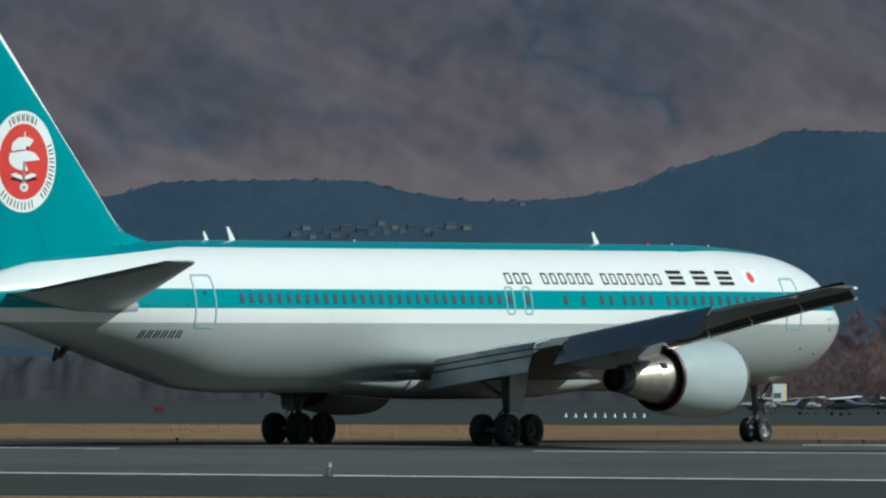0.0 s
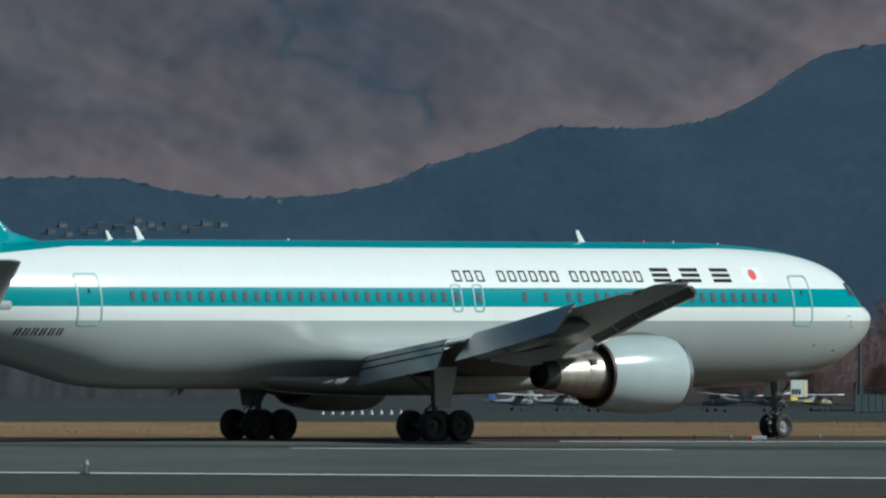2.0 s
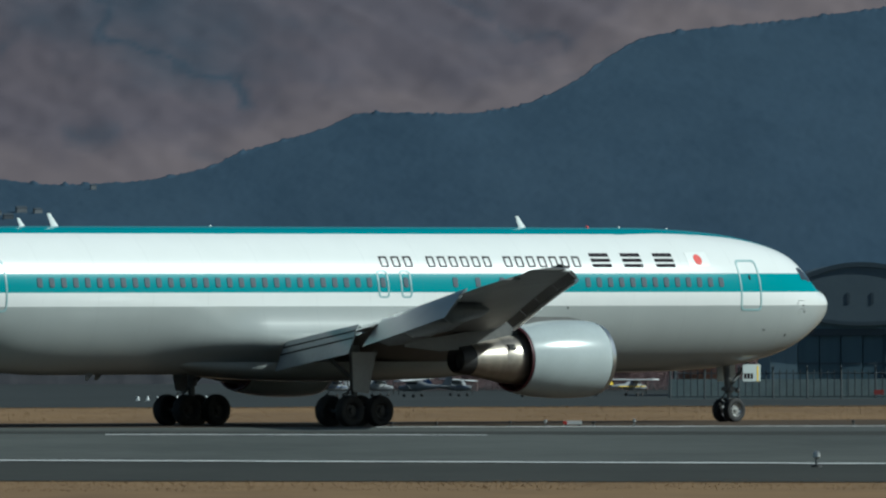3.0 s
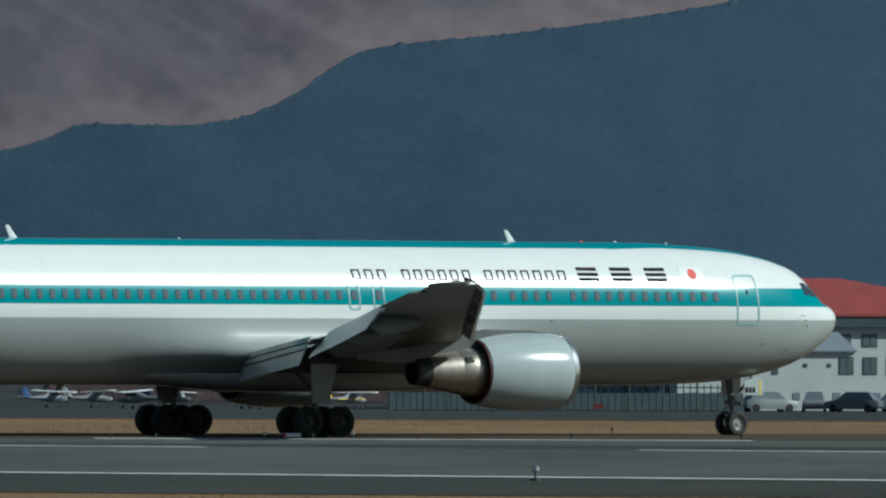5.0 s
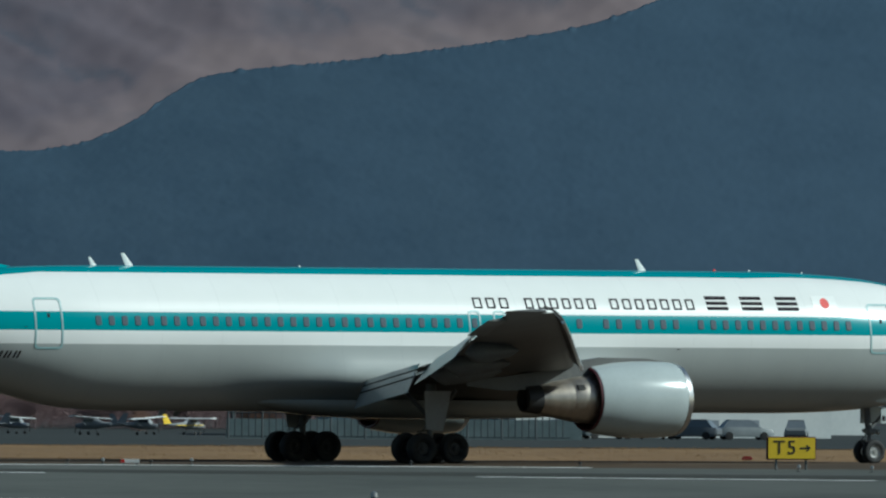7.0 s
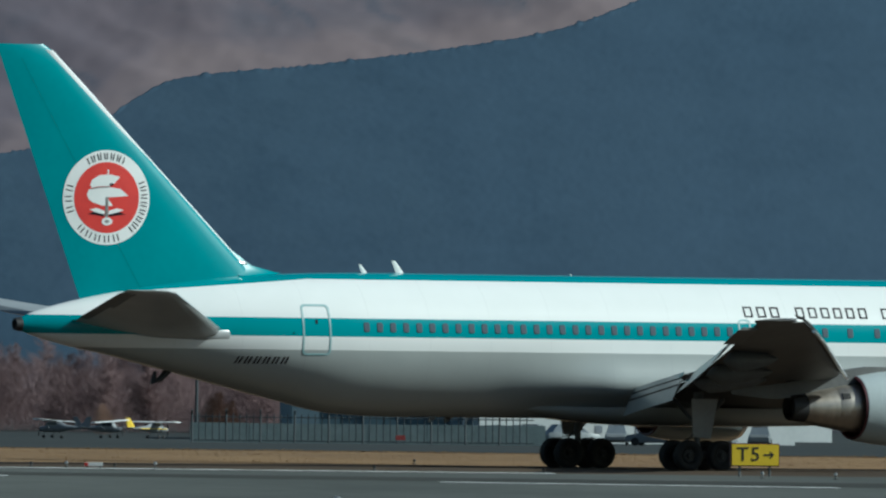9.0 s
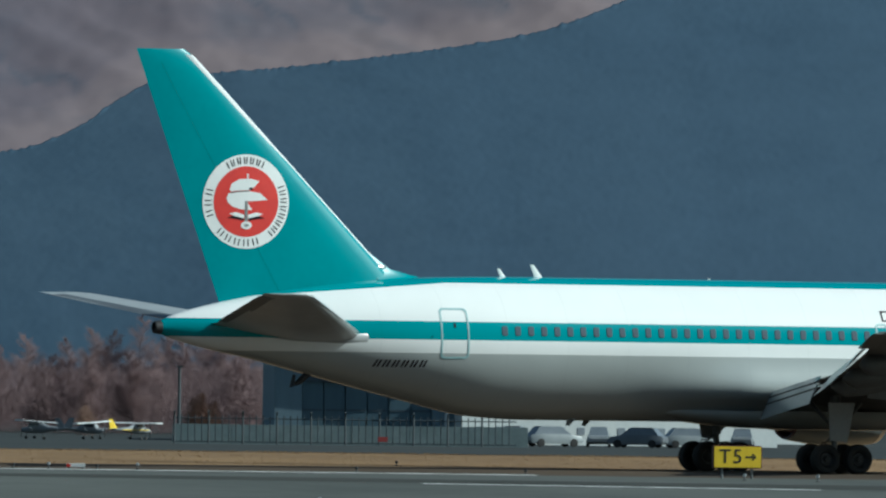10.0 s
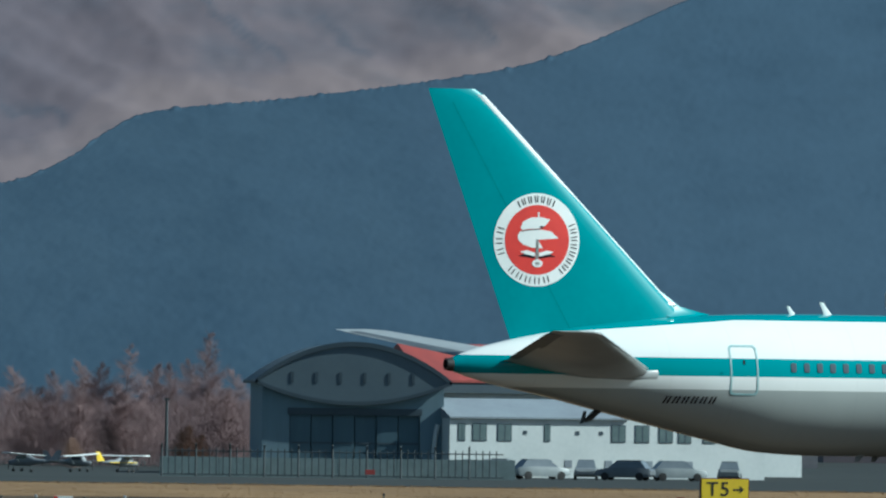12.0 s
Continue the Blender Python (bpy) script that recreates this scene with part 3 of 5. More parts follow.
def flap(name, y0, y1, drop, chord, back, material, parent, side, label="", thick=0.13):
    rings = []
    for y in (y0, (y0 + y1) / 2, y1):
        te, z = lerp(y, WING, 2), wing_z(y)
        le = te + 0.45 - back
        rings.append([(x, side * y, q) for x, q in airfoil(le, le - chord, thick, z - 0.12 - back * 0.1, drop, 8)])
    return part(name, loft(name, rings, material), parent, label)


def build_wing(side):
    rings = []
    for i in range(len(WING) - 1):
        for k in range(4 if i not in (0, 5) else 2):
            f = k / (4 if i not in (0, 5) else 2)
            row = [WING[i][c] + (WING[i + 1][c] - WING[i][c]) * f for c in range(4)]
            rings.append([(x, side * row[0], z) for x, z in airfoil(row[1], row[2], row[3], wing_z(row[0]), 0.02)])
    row = WING[-1]
    rings.append([(x, side * row[0], z) for x, z in airfoil(row[1], row[2], row[3], wing_z(row[0]), 0.02)])
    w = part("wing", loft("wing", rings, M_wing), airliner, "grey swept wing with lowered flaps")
    flap("inboard_flap", 2.7, 7.5, 1.95, 0.56, 0.80, M_grey, w, side, "pale lowered trailing-edge flap", 0.24)
    flap("inboard_flap_vane", 2.75, 7.4, 0.35, 0.7, 0.05, M_grey, w, side)
    # black strips laid on the flap stand in for shade between its segments
    for f in (0.18, 0.42):
        vs = []
        for y in (2.72, 7.48):
            te, z = lerp(y, WING, 2), wing_z(y)
            le, z0 = te + 0.45 - 0.80, z - 0.20
            for dz in (0.03, -0.03):
                for dx in (0.075, 0.02):
                    vs.append((le - 0.56 * f - dx, side * y, z0 - 0.56 * 1.95 * (f - 0.25) + dz - 0.04))
        part("flap_gap_shade", mesh_of("flap_gap_shade", vs, [(0, 2, 6, 4), (1, 3, 7, 5), (0, 1, 5, 4), (2, 3, 7, 6), (0, 1, 3, 2), (4, 5, 7, 6)], M_sootshade), w, "dark strip for the shade in the slot between flap segments")
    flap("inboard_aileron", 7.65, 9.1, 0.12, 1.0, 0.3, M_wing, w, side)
    # outboard flap takes the darker grey that holds its shadow
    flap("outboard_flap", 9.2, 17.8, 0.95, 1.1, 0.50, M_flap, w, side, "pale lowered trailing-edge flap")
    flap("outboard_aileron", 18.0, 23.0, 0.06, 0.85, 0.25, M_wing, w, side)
    # drooped slats along the leading edge, blackened for the cove's shade behind, with a bright lower lip
    for y0, y1 in ((3.4, 6.9), (9.0, 12.4), (12.5, 15.9), (16.0, 19.9), (20.0, 24.1)):
        rr, lip = [], []
        for y in (y0, y1):
            le, z = lerp(y, WING, 1), wing_z(y)
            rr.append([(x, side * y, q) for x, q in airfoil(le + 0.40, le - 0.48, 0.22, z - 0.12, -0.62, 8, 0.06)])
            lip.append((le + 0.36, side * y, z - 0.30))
        sl = part("slat", loft("slat", rr, M_sootshade), w, "drooped leading-edge slat, black for the shade in its cove")
        part("slat_lip", tube("slat_lip", lip, 0.075, M_alu, 8), sl, "bare metal lower lip")
    # flap track fairings
    for y, ln in ((8.6, 4.6), (11.3, 4.2), (15.2, 3.4)):
        te, z = lerp(y, WING, 2), wing_z(y)
        prof = [(te + ln * 0.62, 0.03), (te + ln * 0.5, 0.17), (te + ln * 0.25, 0.27), (te + ln * 0.08, 0.29), (te, 0.18), (te - ln * 0.06, 0.03)]
        rr = [[(x, side * y + r * 0.75 * math.cos(t), z - 0.42 - (te + 1 - x) * 0.05 + r * 1.45 * math.sin(t)) for t in [2 * math.pi * k / 14 for k in range(14)]] for x, r in prof]
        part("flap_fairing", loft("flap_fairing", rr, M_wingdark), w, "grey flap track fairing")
    part("tip_light", lathe_x("tip_light", [(-7.05, 0.01), (-7.15, 0.06), (-7.45, 0.07), (-7.65, 0.01)], side * 24.72, wing_z(24.7), M_white, 10, True), w)
    # spoiler panels: dark seams on the upper skin
    for y0, y1 in ((4.2, 6.8), (10, 12.6), (12.8, 15.2)):
        a, b = lerp(y0, WING, 2), lerp(y1, WING, 2)
        vs = [(a + 1.7, side * y0, wing_z(y0) + 0.36), (a + 0.25, side * y0, wing_z(y0) + 0.1), (b + 0.25, side * y1, wing_z(y1) + 0.09), (b + 1.4, side * y1, wing_z(y1) + 0.30)]
        lo = [(x, y, z - 0.07) for x, y, z in vs]
        part("spoiler", mesh_of("spoiler", vs + lo, [(0, 1, 2, 3), (4, 5, 6, 7), (0, 1, 5, 4), (1, 2, 6, 5), (2, 3, 7, 6), (3, 0, 4, 7)], M_grey), w)


def build_engine(side):
    cy, cz = side * 7.92, 2.47
    eng = part("engine", lathe_x("engine", [(8.715, 1.16), (8.844, 1.20), (8.892, 1.26), (8.844, 1.33), (8.659, 1.385), (8.216, 1.43), (7.573, 1.455), (6.769, 1.45), (5.965, 1.40), (5.241, 1.29), (4.950, 1.24),
                                            (4.930, 1.20), (5.161, 1.19), (6.206, 1.18)], cy, cz, M_cowl, 56), airliner, "pale grey engine cowl with a bare metal lip")
    part("inlet_lip", lathe_x("inlet_lip", [(8.619, 1.398), (8.683, 1.386), (8.852, 1.335), (8.904, 1.26), (8.852, 1.195), (8.578, 1.15), (7.895, 1.13)], cy, cz, M_alu, 56), eng, "bare metal inlet lip")
    part("fan_face", lathe_x("fan_face", [(7.814, 1.16), (7.855, 0.42), (8.216, 0.2), (8.337, 0.01)], cy, cz, M_sootshade, 40), eng)
    part("fan_duct", lathe_x("fan_duct", [(5.016, 1.235), (4.860, 1.20), (4.880, 1.13), (5.322, 1.10), (5.482, 0.7)], cy, cz, M_maroon, 48), eng, "dark maroon nozzle rim")
    part("core_cowl", lathe_x("core_cowl", [(5.563, 0.94), (5.000, 0.93), (4.600, 0.90), (4.000, 0.82), (3.980, 0.81)], cy, cz, M_exhaust, 48), eng, "heat-stained metal core cowl")
    part("core_nozzle", lathe_x("core_nozzle", [(3.990, 0.805), (3.200, 0.68), (2.720, 0.565), (2.700, 0.52), (2.700, 0.5)], cy, cz, M_exhaust, 48), eng, "bare metal exhaust cone")
    part("exhaust_pipe", lathe_x("exhaust_pipe", [(2.770, 0.57), (2.370, 0.53), (2.120, 0.50), (2.100, 0.46), (2.470, 0.4), (2.570, 0.02)], cy, cz, M_sootshade, 40), eng, "black exhaust outlet")
    for a in (28, 36):
        t = radians(a)
        o = Vector((4.35, cy - side * 0 - math.cos(t) * 0.84, cz + math.sin(t) * 0.84))
        part("cowl_vent", box_mesh("cowl_vent", o.x - 0.28, o.x + 0.05, o.y - 0.05, o.y + 0.05, o.z - 0.06, o.z + 0.06, M_sootshade), eng)
    # pylon
    rings = []
    for x, w, zt, zb in ((8.6, 0.05, 3.86, 3.7), (7.5, 0.16, 4.02, 3.4), (5.5, 0.2, 4.05, 3.3), (4.0, 0.2, 3.85, 3.0), (2.6, 0.2, 3.5, 2.85), (1.2, 0.14, 3.3, 2.78), (-0.4, 0.03, 3.2, 2.95)):
        rings.append([(x, cy - w, zt), (x, cy + w, zt), (x, cy + w, zb), (x, cy - w, zb)])
    part("pylon", loft("pylon", rings, M_wing), airliner, "grey engine pylon")


def build_stabilizer(side):
    rows = [(0.6, -18.2, -24.9, 0.10, 5.0), (1.5, -18.9, -25.05, 0.10, 5.12), (8.9, -24.9, -27.0, 0.09, 6.5), (9.25, -25.3, -27.1, 0.07, 6.56), (9.4, -25.9, -27.1, 0.04, 6.58)]
    rings = [[(x, side * y, q) for x, q in airfoil(le, te, th, z, -0.095 * (1 - y / 11), 10, -0.01)] for y, le, te, th, z in rows]
    st = part("stabilizer", loft("stabilizer", rings, M_stab), airliner, "grey horizontal stabilizer")
    rr = [[(x, side * y, q) for x, q in airfoil(le, le - c, 0.12, z, -0.08 * (1 - y / 11), 6, 0)] for y, le, c, z in ((1.9, -23.5, 1.72, 5.47), (8.7, -26.1, 0.95, 6.47))]
    part("elevator", loft("elevator", rr, M_wingdark), st)
    rr = [[(x, side * y, q) for x, q in airfoil(le + 0.05, le - 0.28, 0.3, z, 0, 5, 0)] for y, le, z in ((1.6, -18.98, 5.14), (8.9, -24.9, 6.5))]
    part("leading_edge", loft("leading_edge", rr, M_alu), st, "bare metal leading edge")
    prof = [(-18.6, 0.03), (-18.75, 0.12), (-18.9, 0.25), (-20.0, 0.26), (-21.5, 0.2), (-24.5, 0.04)]
    rr = [[(x, side * (spline(x, HULL, 3) - 0.12 + r * 0.6 * math.cos(t)), 5.0 + r * math.sin(t)) for t in [2 * math.pi * k / 12 for k in range(12)]] for x, r in prof]
    part("root_fairing", loft("root_fairing", rr, M_stab), st)


for side in (-1, 1):
    build_wing(side)
    build_engine(side)
    build_stabilizer(side)

# fin
FIN = [(5.6, -15.2, -23.95), (7.67, -17.27, -24.74), (15.55, -25.43, -27.75), (15.82, -25.85, -27.85)]


def fin_le(z):
    return lerp(z, FIN, 1)


def fin_te(z):
    return lerp(z, FIN, 2)


def fin_half(x, z):
    le, te = fin_le(z), fin_te(z)
    u = max(0.0, min(1.0, (le - x) / (le - te)))
    return 5 * 0.095 * (le - te) * (0.2969 * math.sqrt(u) - 0.126 * u - 0.3516 * u * u + 0.2843 * u**3 - 0.1036 * u**4)


def fin_ring(z, le, te, th=0.095, n=14):
    up = airfoil(le, te, th, 0.0, 0, n, 0)
    return [(x, y, z) for x, y in up]


fin = part("fin", loft("fin", [fin_ring(z, fin_le(z), fin_te(z)) for z in (5.6, 6.5, 7.67, 9.5, 11.5, 13.5, 15.0, 15.55)] + [fin_ring(15.82, -25.85, -27.85, 0.04)], M_teal), airliner, "teal fin with a round red and white emblem")
part("dorsal_fillet", loft("dorsal_fillet", [[(-15.6, 0, 7.33), (-16.0, 0.10, 7.30), (-17.5, 0.32, 7.2), (-17.5, -0.32, 7.2), (-16.0, -0.10, 7.30)],
                                            [(-16.0, 0, 7.40), (-16.5, 0.09, 7.38), (-17.8, 0.25, 7.35), (-17.8, -0.25, 7.35), (-16.5, -0.09, 7.38)],
                                            [(-16.9, 0, 7.62), (-17.2, 0.07, 7.6), (-18.4, 0.2, 7.6), (-18.4, -0.2, 7.6), (-17.2, -0.07, 7.6)],
                                            [(-18.1, 0, 8.42), (-18.3, 0.06, 8.4), (-19.2, 0.15, 8.4), (-19.2, -0.15, 8.4), (-18.3, -0.06, 8.4)]], M_teal), fin)
rr = [[(x, y, z) for x, y in airfoil(fin_le(z) + 0.05, fin_le(z) - (0.62 if z > 12.5 else 0.42), 0.34, 0, 0, 5, 0)] for z in (7.75, 9.5, 11.5, 13.05, 13.06, 14.5, 15.6)]
part("leading_edge", loft("leading_edge", rr, M_edgeglare), fin, "metal leading edge, white for its sun glare")
part("fillet_tip", lathe_x("fillet_tip", [(-17.05, 0.01), (-17.15, 0.09), (-17.4, 0.14), (-17.7, 0.12)], 0, 7.68, M_alu, 14), fin, "bright metal cap at the fin's foot")
# rudder seam
for side in (-1, 1):
    vs = []
    for k in range(9):
        z = 6.7 + 8.6 * k / 8
        x = fin_te(z) + 0.32 * (fin_le(z) - fin_te(z))
        for dx in (0, 0.035):
            vs.append((x + dx, side * (fin_half(x, z) + 0.004), z))
    vs2 = [(x, y - side * 0.02, z) for x, y, z in vs]
    part("rudder_seam", mesh_of("rudder_seam", vs + vs2, [(2 * k, 2 * k + 1, 2 * k + 3, 2 * k + 2) for k in range(8)] + [(18 + 2 * k, 18 + 2 * k + 1, 18 + 2 * k + 3, 18 + 2 * k + 2) for k in range(8)], M_tealdark), fin)


def fin_plate(name, pts, side, off, material, label=""):
    """A thin plate on the fin, from an outline of (x, z) points round its middle."""
    n = len(pts)
    mx, mz = sum(p[0] for p in pts) / n, sum(p[1] for p in pts) / n
    vs = []
    for f in (1.0, 0.66, 0.33):
        vs += [(mx + (x - mx) * f, side * (fin_half(mx + (x - mx) * f, mz + (z - mz) * f) + off), mz + (z - mz) * f) for x, z in pts]
    vs.append((mx, side * (fin_half(mx, mz) + off), mz))
    vs += [(x, side * (fin_half(x, z) - 0.01), z) for x, z in pts]
    faces = []
    for i in range(n):
        k = (i + 1) % n
        faces += [(i, k, n + k, n + i), (n + i, n + k, 2 * n + k, 2 * n + i), (2 * n + i, 2 * n + k, 3 * n), (i, k, 3 * n + 1 + k, 3 * n + 1 + i)]
    return part(name, mesh_of(name, vs, faces, material), fin, label)


def oval(cx, cz, rx, rz, n=40, a0=0, a1=360):
    return [(cx + rx * math.cos(radians(a0 + (a1 - a0) * k / n)), cz + rz * math.sin(radians(a0 + (a1 - a0) * k / n))) for k in range(n + (0 if a1 - a0 == 360 else 1))]


EX, EZ = -23.22, 10.09
for side in (-1, 1):
    fin_plate("emblem_ring", oval(EX, EZ, 1.79, 1.79, 48), side, 0.010, M_white, "white ring of the emblem")
    fin_plate("emblem_disc", oval(EX, EZ, 1.34, 1.34, 44), side, 0.016, M_red, "red disc of the emblem")
    # plain white and dark shapes on the red disc
    def emblem(pts, off, m):
        fin_plate("emblem_shape", [(EX + x, EZ + z) for x, z in pts], side, off, m)

    emblem([(-0.82, 0.13), (-0.74, 0.31), (-0.38, 0.38), (0.10, 0.40), (0.57, 0.33), (0.89, 0.07), (0.02, 0.0), (0.25, -0.32), (-0.22, -0.30), (-0.58, -0.19), (-0.76, -0.05)], 0.022, M_white)
    emblem([(-0.70, 0.45), (-0.62, 0.67), (-0.30, 0.85), (0.18, 0.87), (0.53, 0.78), (0.30, 0.53), (0.10, 0.43), (-0.38, 0.41), (-0.62, 0.36)], 0.024, M_white)
    emblem([(-0.66, 0.33), (-0.38, 0.385), (0.12, 0.42), (0.12, 0.385), (-0.38, 0.355), (-0.66, 0.30)], 0.028, M_gear)
    emblem(oval(0.18, 0.49, 0.09, 0.05, 12), 0.028, M_dark)
    emblem([(-0.05, -0.82), (0.06, -0.82), (0.06, 0.02), (-0.05, 0.02)], 0.030, M_rim)
    emblem([(0.01, 0.86), (0.07, 0.86), (0.07, 1.06), (0.01, 1.06)], 0.026, M_white)
    emblem(oval(0.02, -0.90, 0.22, 0.15, 18), 0.032, M_white)
    emblem(oval(0.02, -0.90, 0.11, 0.06, 12), 0.036, M_rim)
    for q in (-1, 1):
        emblem([(q * 0.70, -0.46), (q * 0.42, -0.40), (q * 0.08, -0.50), (q * 0.08, -0.64), (q * 0.48, -0.55)], 0.026, M_white)
        emblem([(q * 0.78, -0.63), (q * 0.52, -0.54), (q * 0.08, -0.64), (q * 0.12, -0.72), (q * 0.45, -0.66)], 0.027, M_dark)
    for a0, a1, n in ((160, 205, 3), (62, 122, 6), (-52, 24, 7), (222, 292, 5)):
        for k in range(n):
            a = radians(a0 + (a1 - a0) * (k + 0.5) / n)
            ux, uz, tx, tz = math.cos(a), math.sin(a), -math.sin(a), math.cos(a)
            for dt in (-0.085, 0.085):
                c = [(EX + ux * r + tx * (dt + e), EZ + uz * r + tz * (dt + e)) for r, e in ((1.43, -0.022), (1.43, 0.022), (1.69, 0.022), (1.69, -0.022))]
                fin_plate("emblem_bar", c, side, 0.018, M_dark)


# ---- landing gear ----
def tyre_mesh(name, r, w):
    prof = [(-w * 0.36, r * 0.52), (-w * 0.47, r * 0.66), (-w * 0.5, r * 0.80), (-w * 0.43, r * 0.93), (-w * 0.27, r * 0.985), (-w * 0.12, r), (-w * 0.10, r * 0.98), (-w * 0.06, r * 0.98), (-w * 0.04, r),
            (w * 0.04, r), (w * 0.06, r * 0.98), (w * 0.10, r * 0.98), (w * 0.12, r), (w * 0.27, r * 0.985), (w * 0.43, r * 0.93), (w * 0.5, r * 0.80), (w * 0.47, r * 0.66), (w * 0.36, r * 0.52)]
    n = 36
    rings = [[(q * math.cos(t), y, q * math.sin(t)) for t in [2 * math.pi * k / n for k in range(n)]] for y, q in prof]
    return loft(name, rings, M_tyre, caps=False)


def rim_mesh(name, r, w, dark):
    n = 36
    verts, faces = [], []
    for s in (-1, 1):
        prof = [(w * 0.36, r * 0.54), (w * 0.42, r * 0.52), (w * 0.34, r * 0.46), (w * 0.22, r * 0.40), (w * 0.20, r * 0.22), (w * 0.34, r * 0.16), (w * 0.36, r * 0.02)]
        base = len(verts)
        for y, q in prof:
            for k in range(n):
                t = 2 * math.pi * k / n
                # eight cooling holes dent the web
                dent = 0.05 * w if abs(q - r * 0.40) < 0.001 and (k // 2) % 2 == 0 else 0
                verts.append((q * math.cos(t), s * (y - dent), q * math.sin(t)))
        for i in range(len(prof) - 1):
            for k in range(n):
                k2 = (k + 1) % n
                faces.append((base + i * n + k, base + i * n + k2, base + (i + 1) * n + k2, base + (i + 1) * n + k))
    return mesh_of(name, verts, faces, M_sootshade if dark else M_rim, True)


WHEELS = []
main_tyre, main_rim = tyre_mesh("wheel", 0.585, 0.46), rim_mesh("rim", 0.585, 0.46, True)
nose_tyre, nose_rim = tyre_mesh("wheel", 0.47, 0.34), rim_mesh("rim", 0.47, 0.34, False)


def add_wheel(x, y, r, tyre, rim):
    wh = part("wheel", tyre, airliner, "black rubber aircraft tyre")
    wh.matrix_local = pose(x, y, r)
    part("rim", rim, wh, "metal wheel rim")
    WHEELS.append((wh, x, y, r))


for side in (-1, 1):
    y = side * 4.65
    for dx in (-0.71, 0.71):
        for dy in (-0.57, 0.57):
            add_wheel(dx, y + dy, 0.585, main_tyre, main_rim)
    leg = part("main_gear", tube("main_gear", [(0, y, 0.55), (0, y, 1.45), (0.02, y, 1.5), (0.06, y - side * 0.05, 3.0)], [0.12, 0.12, 0.18, 0.2], M_gear, 14), airliner, "dark grey main landing gear leg")
    part("bogie_beam", tube("bogie_beam", [(-0.85, y, 0.585), (-0.4, y, 0.62), (0.4, y, 0.62), (0.85, y, 0.585)], [0.09, 0.13, 0.13, 0.09], M_gear), leg)
    for dx in (-0.71, 0.71):
        part("axle", tube("axle", [(dx, y - 0.66, 0.585), (dx, y + 0.66, 0.585)], 0.075, M_gear), leg)
    part("drag_brace", tube("drag_brace", [(0.02, y, 1.5), (1.3, y - side * 0.3, 2.75)], [0.07, 0.09], M_gear), leg)
    part("side_brace", tube("side_brace", [(0.0, y, 1.7), (-0.1, y - side * 1.7, 2.75)], [0.07, 0.08], M_gear), leg)
    part("torque_link", tube("torque_link", [(-0.1, y, 0.75), (-0.5, y, 1.1), (-0.12, y, 1.45)], [0.05, 0.06, 0.05], M_gear, 8), leg)
    part("hydraulic_line", tube("hydraulic_line", [(-0.7, y + side * 0.1, 0.9), (-0.6, y + side * 0.1, 1.22), (-0.2, y + side * 0.12, 1.25), (-0.14, y, 1.8)], 0.025, M_sootshade, 6), leg)
    dv = []
    for dy in (0.0, 0.05):
        dv += [(-0.42, y + side * (0.40 + dy), 1.30), (0.32, y + side * (0.40 + dy), 1.22), (0.55, y + side * (0.56 + dy), 2.75), (-0.62, y + side * (0.56 + dy), 2.75)]
    part("gear_door", mesh_of("gear_door", dv, [(0, 1, 2, 3), (4, 5, 6, 7), (0, 1, 5, 4), (1, 2, 6, 5), (2, 3, 7, 6), (3, 0, 4, 7)], M_stab), leg, "grey strut door")
NX = 22.76
for dy in (-0.31, 0.31):
    add_wheel(NX, dy, 0.47, nose_tyre, nose_rim)
leg = part("nose_gear", tube("nose_gear", [(NX, 0, 0.47), (NX, 0, 1.2), (NX - 0.02, 0, 1.25), (NX - 0.15, 0, 2.4)], [0.08, 0.08, 0.13, 0.14], M_gear, 14), airliner, "grey nose landing gear leg")
part("axle", tube("axle", [(NX, -0.4, 0.47), (NX, 0.4, 0.47)], 0.06, M_gear), leg)
part("drag_brace", tube("drag_brace", [(NX, 0, 1.3), (NX + 0.95, 0, 2.25)], [0.06, 0.07], M_gear), leg)
part("torque_link", tube("torque_link", [(NX - 0.07, 0, 0.62), (NX - 0.38, 0, 0.9), (NX - 0.1, 0, 1.18)], 0.04, M_gear, 8), leg)
part("steering_collar", box_mesh("steering_collar", NX - 0.2, NX + 0.2, -0.24, 0.24, 1.18, 1.36, M_gear, 0.04), leg)
for dy in (-0.2, 0.2):
    part("taxi_light", lathe_x("taxi_light", [(NX + 0.2, 0.02), (NX + 0.22, 0.09), (NX + 0.3, 0.11), (NX + 0.33, 0.02)], dy, 1.22, M_rim, 14), leg)
for side in (-1, 1):
    d = part("gear_door", box_mesh("gear_door", NX + 0.05, NX + 0.98, side * 0.72 - 0.02, side * 0.72 + 0.02, 1.55, 2.2, M_cowl, 0.015), leg, "pale nose gear door")
    for k in range(3):
        part("marking_bar", box_mesh("marking_bar", NX + 0.12 + 0.17 * k, NX + 0.24 + 0.17 * k, side * 0.745 - 0.008, side * 0.745 + 0.008, 1.66, 1.86, M_dark), d)
    part("marking_bar", box_mesh("marking_bar", NX + 0.78, NX + 0.85, side * 0.745 - 0.006, side * 0.745 + 0.006, 1.56, 2.15, M_yellow), d)

# ---- airfield signs and lights ----
def text_mesh(name, body, size, material):
    cu = bpy.data.curves.new(name, "FONT")
    cu.body, cu.size, cu.extrude, cu.align_x, cu.align_y = body, size, 0.006, "CENTER", "CENTER"
    ob = new("lettering", cu)
    me = bpy.data.meshes.new_from_object(ob)
    bpy.data.objects.remove(ob)
    me.materials.clear()
    me.materials.append(material)
    me.transform(Matrix.Rotation(radians(90), 4, "X"))
    return me


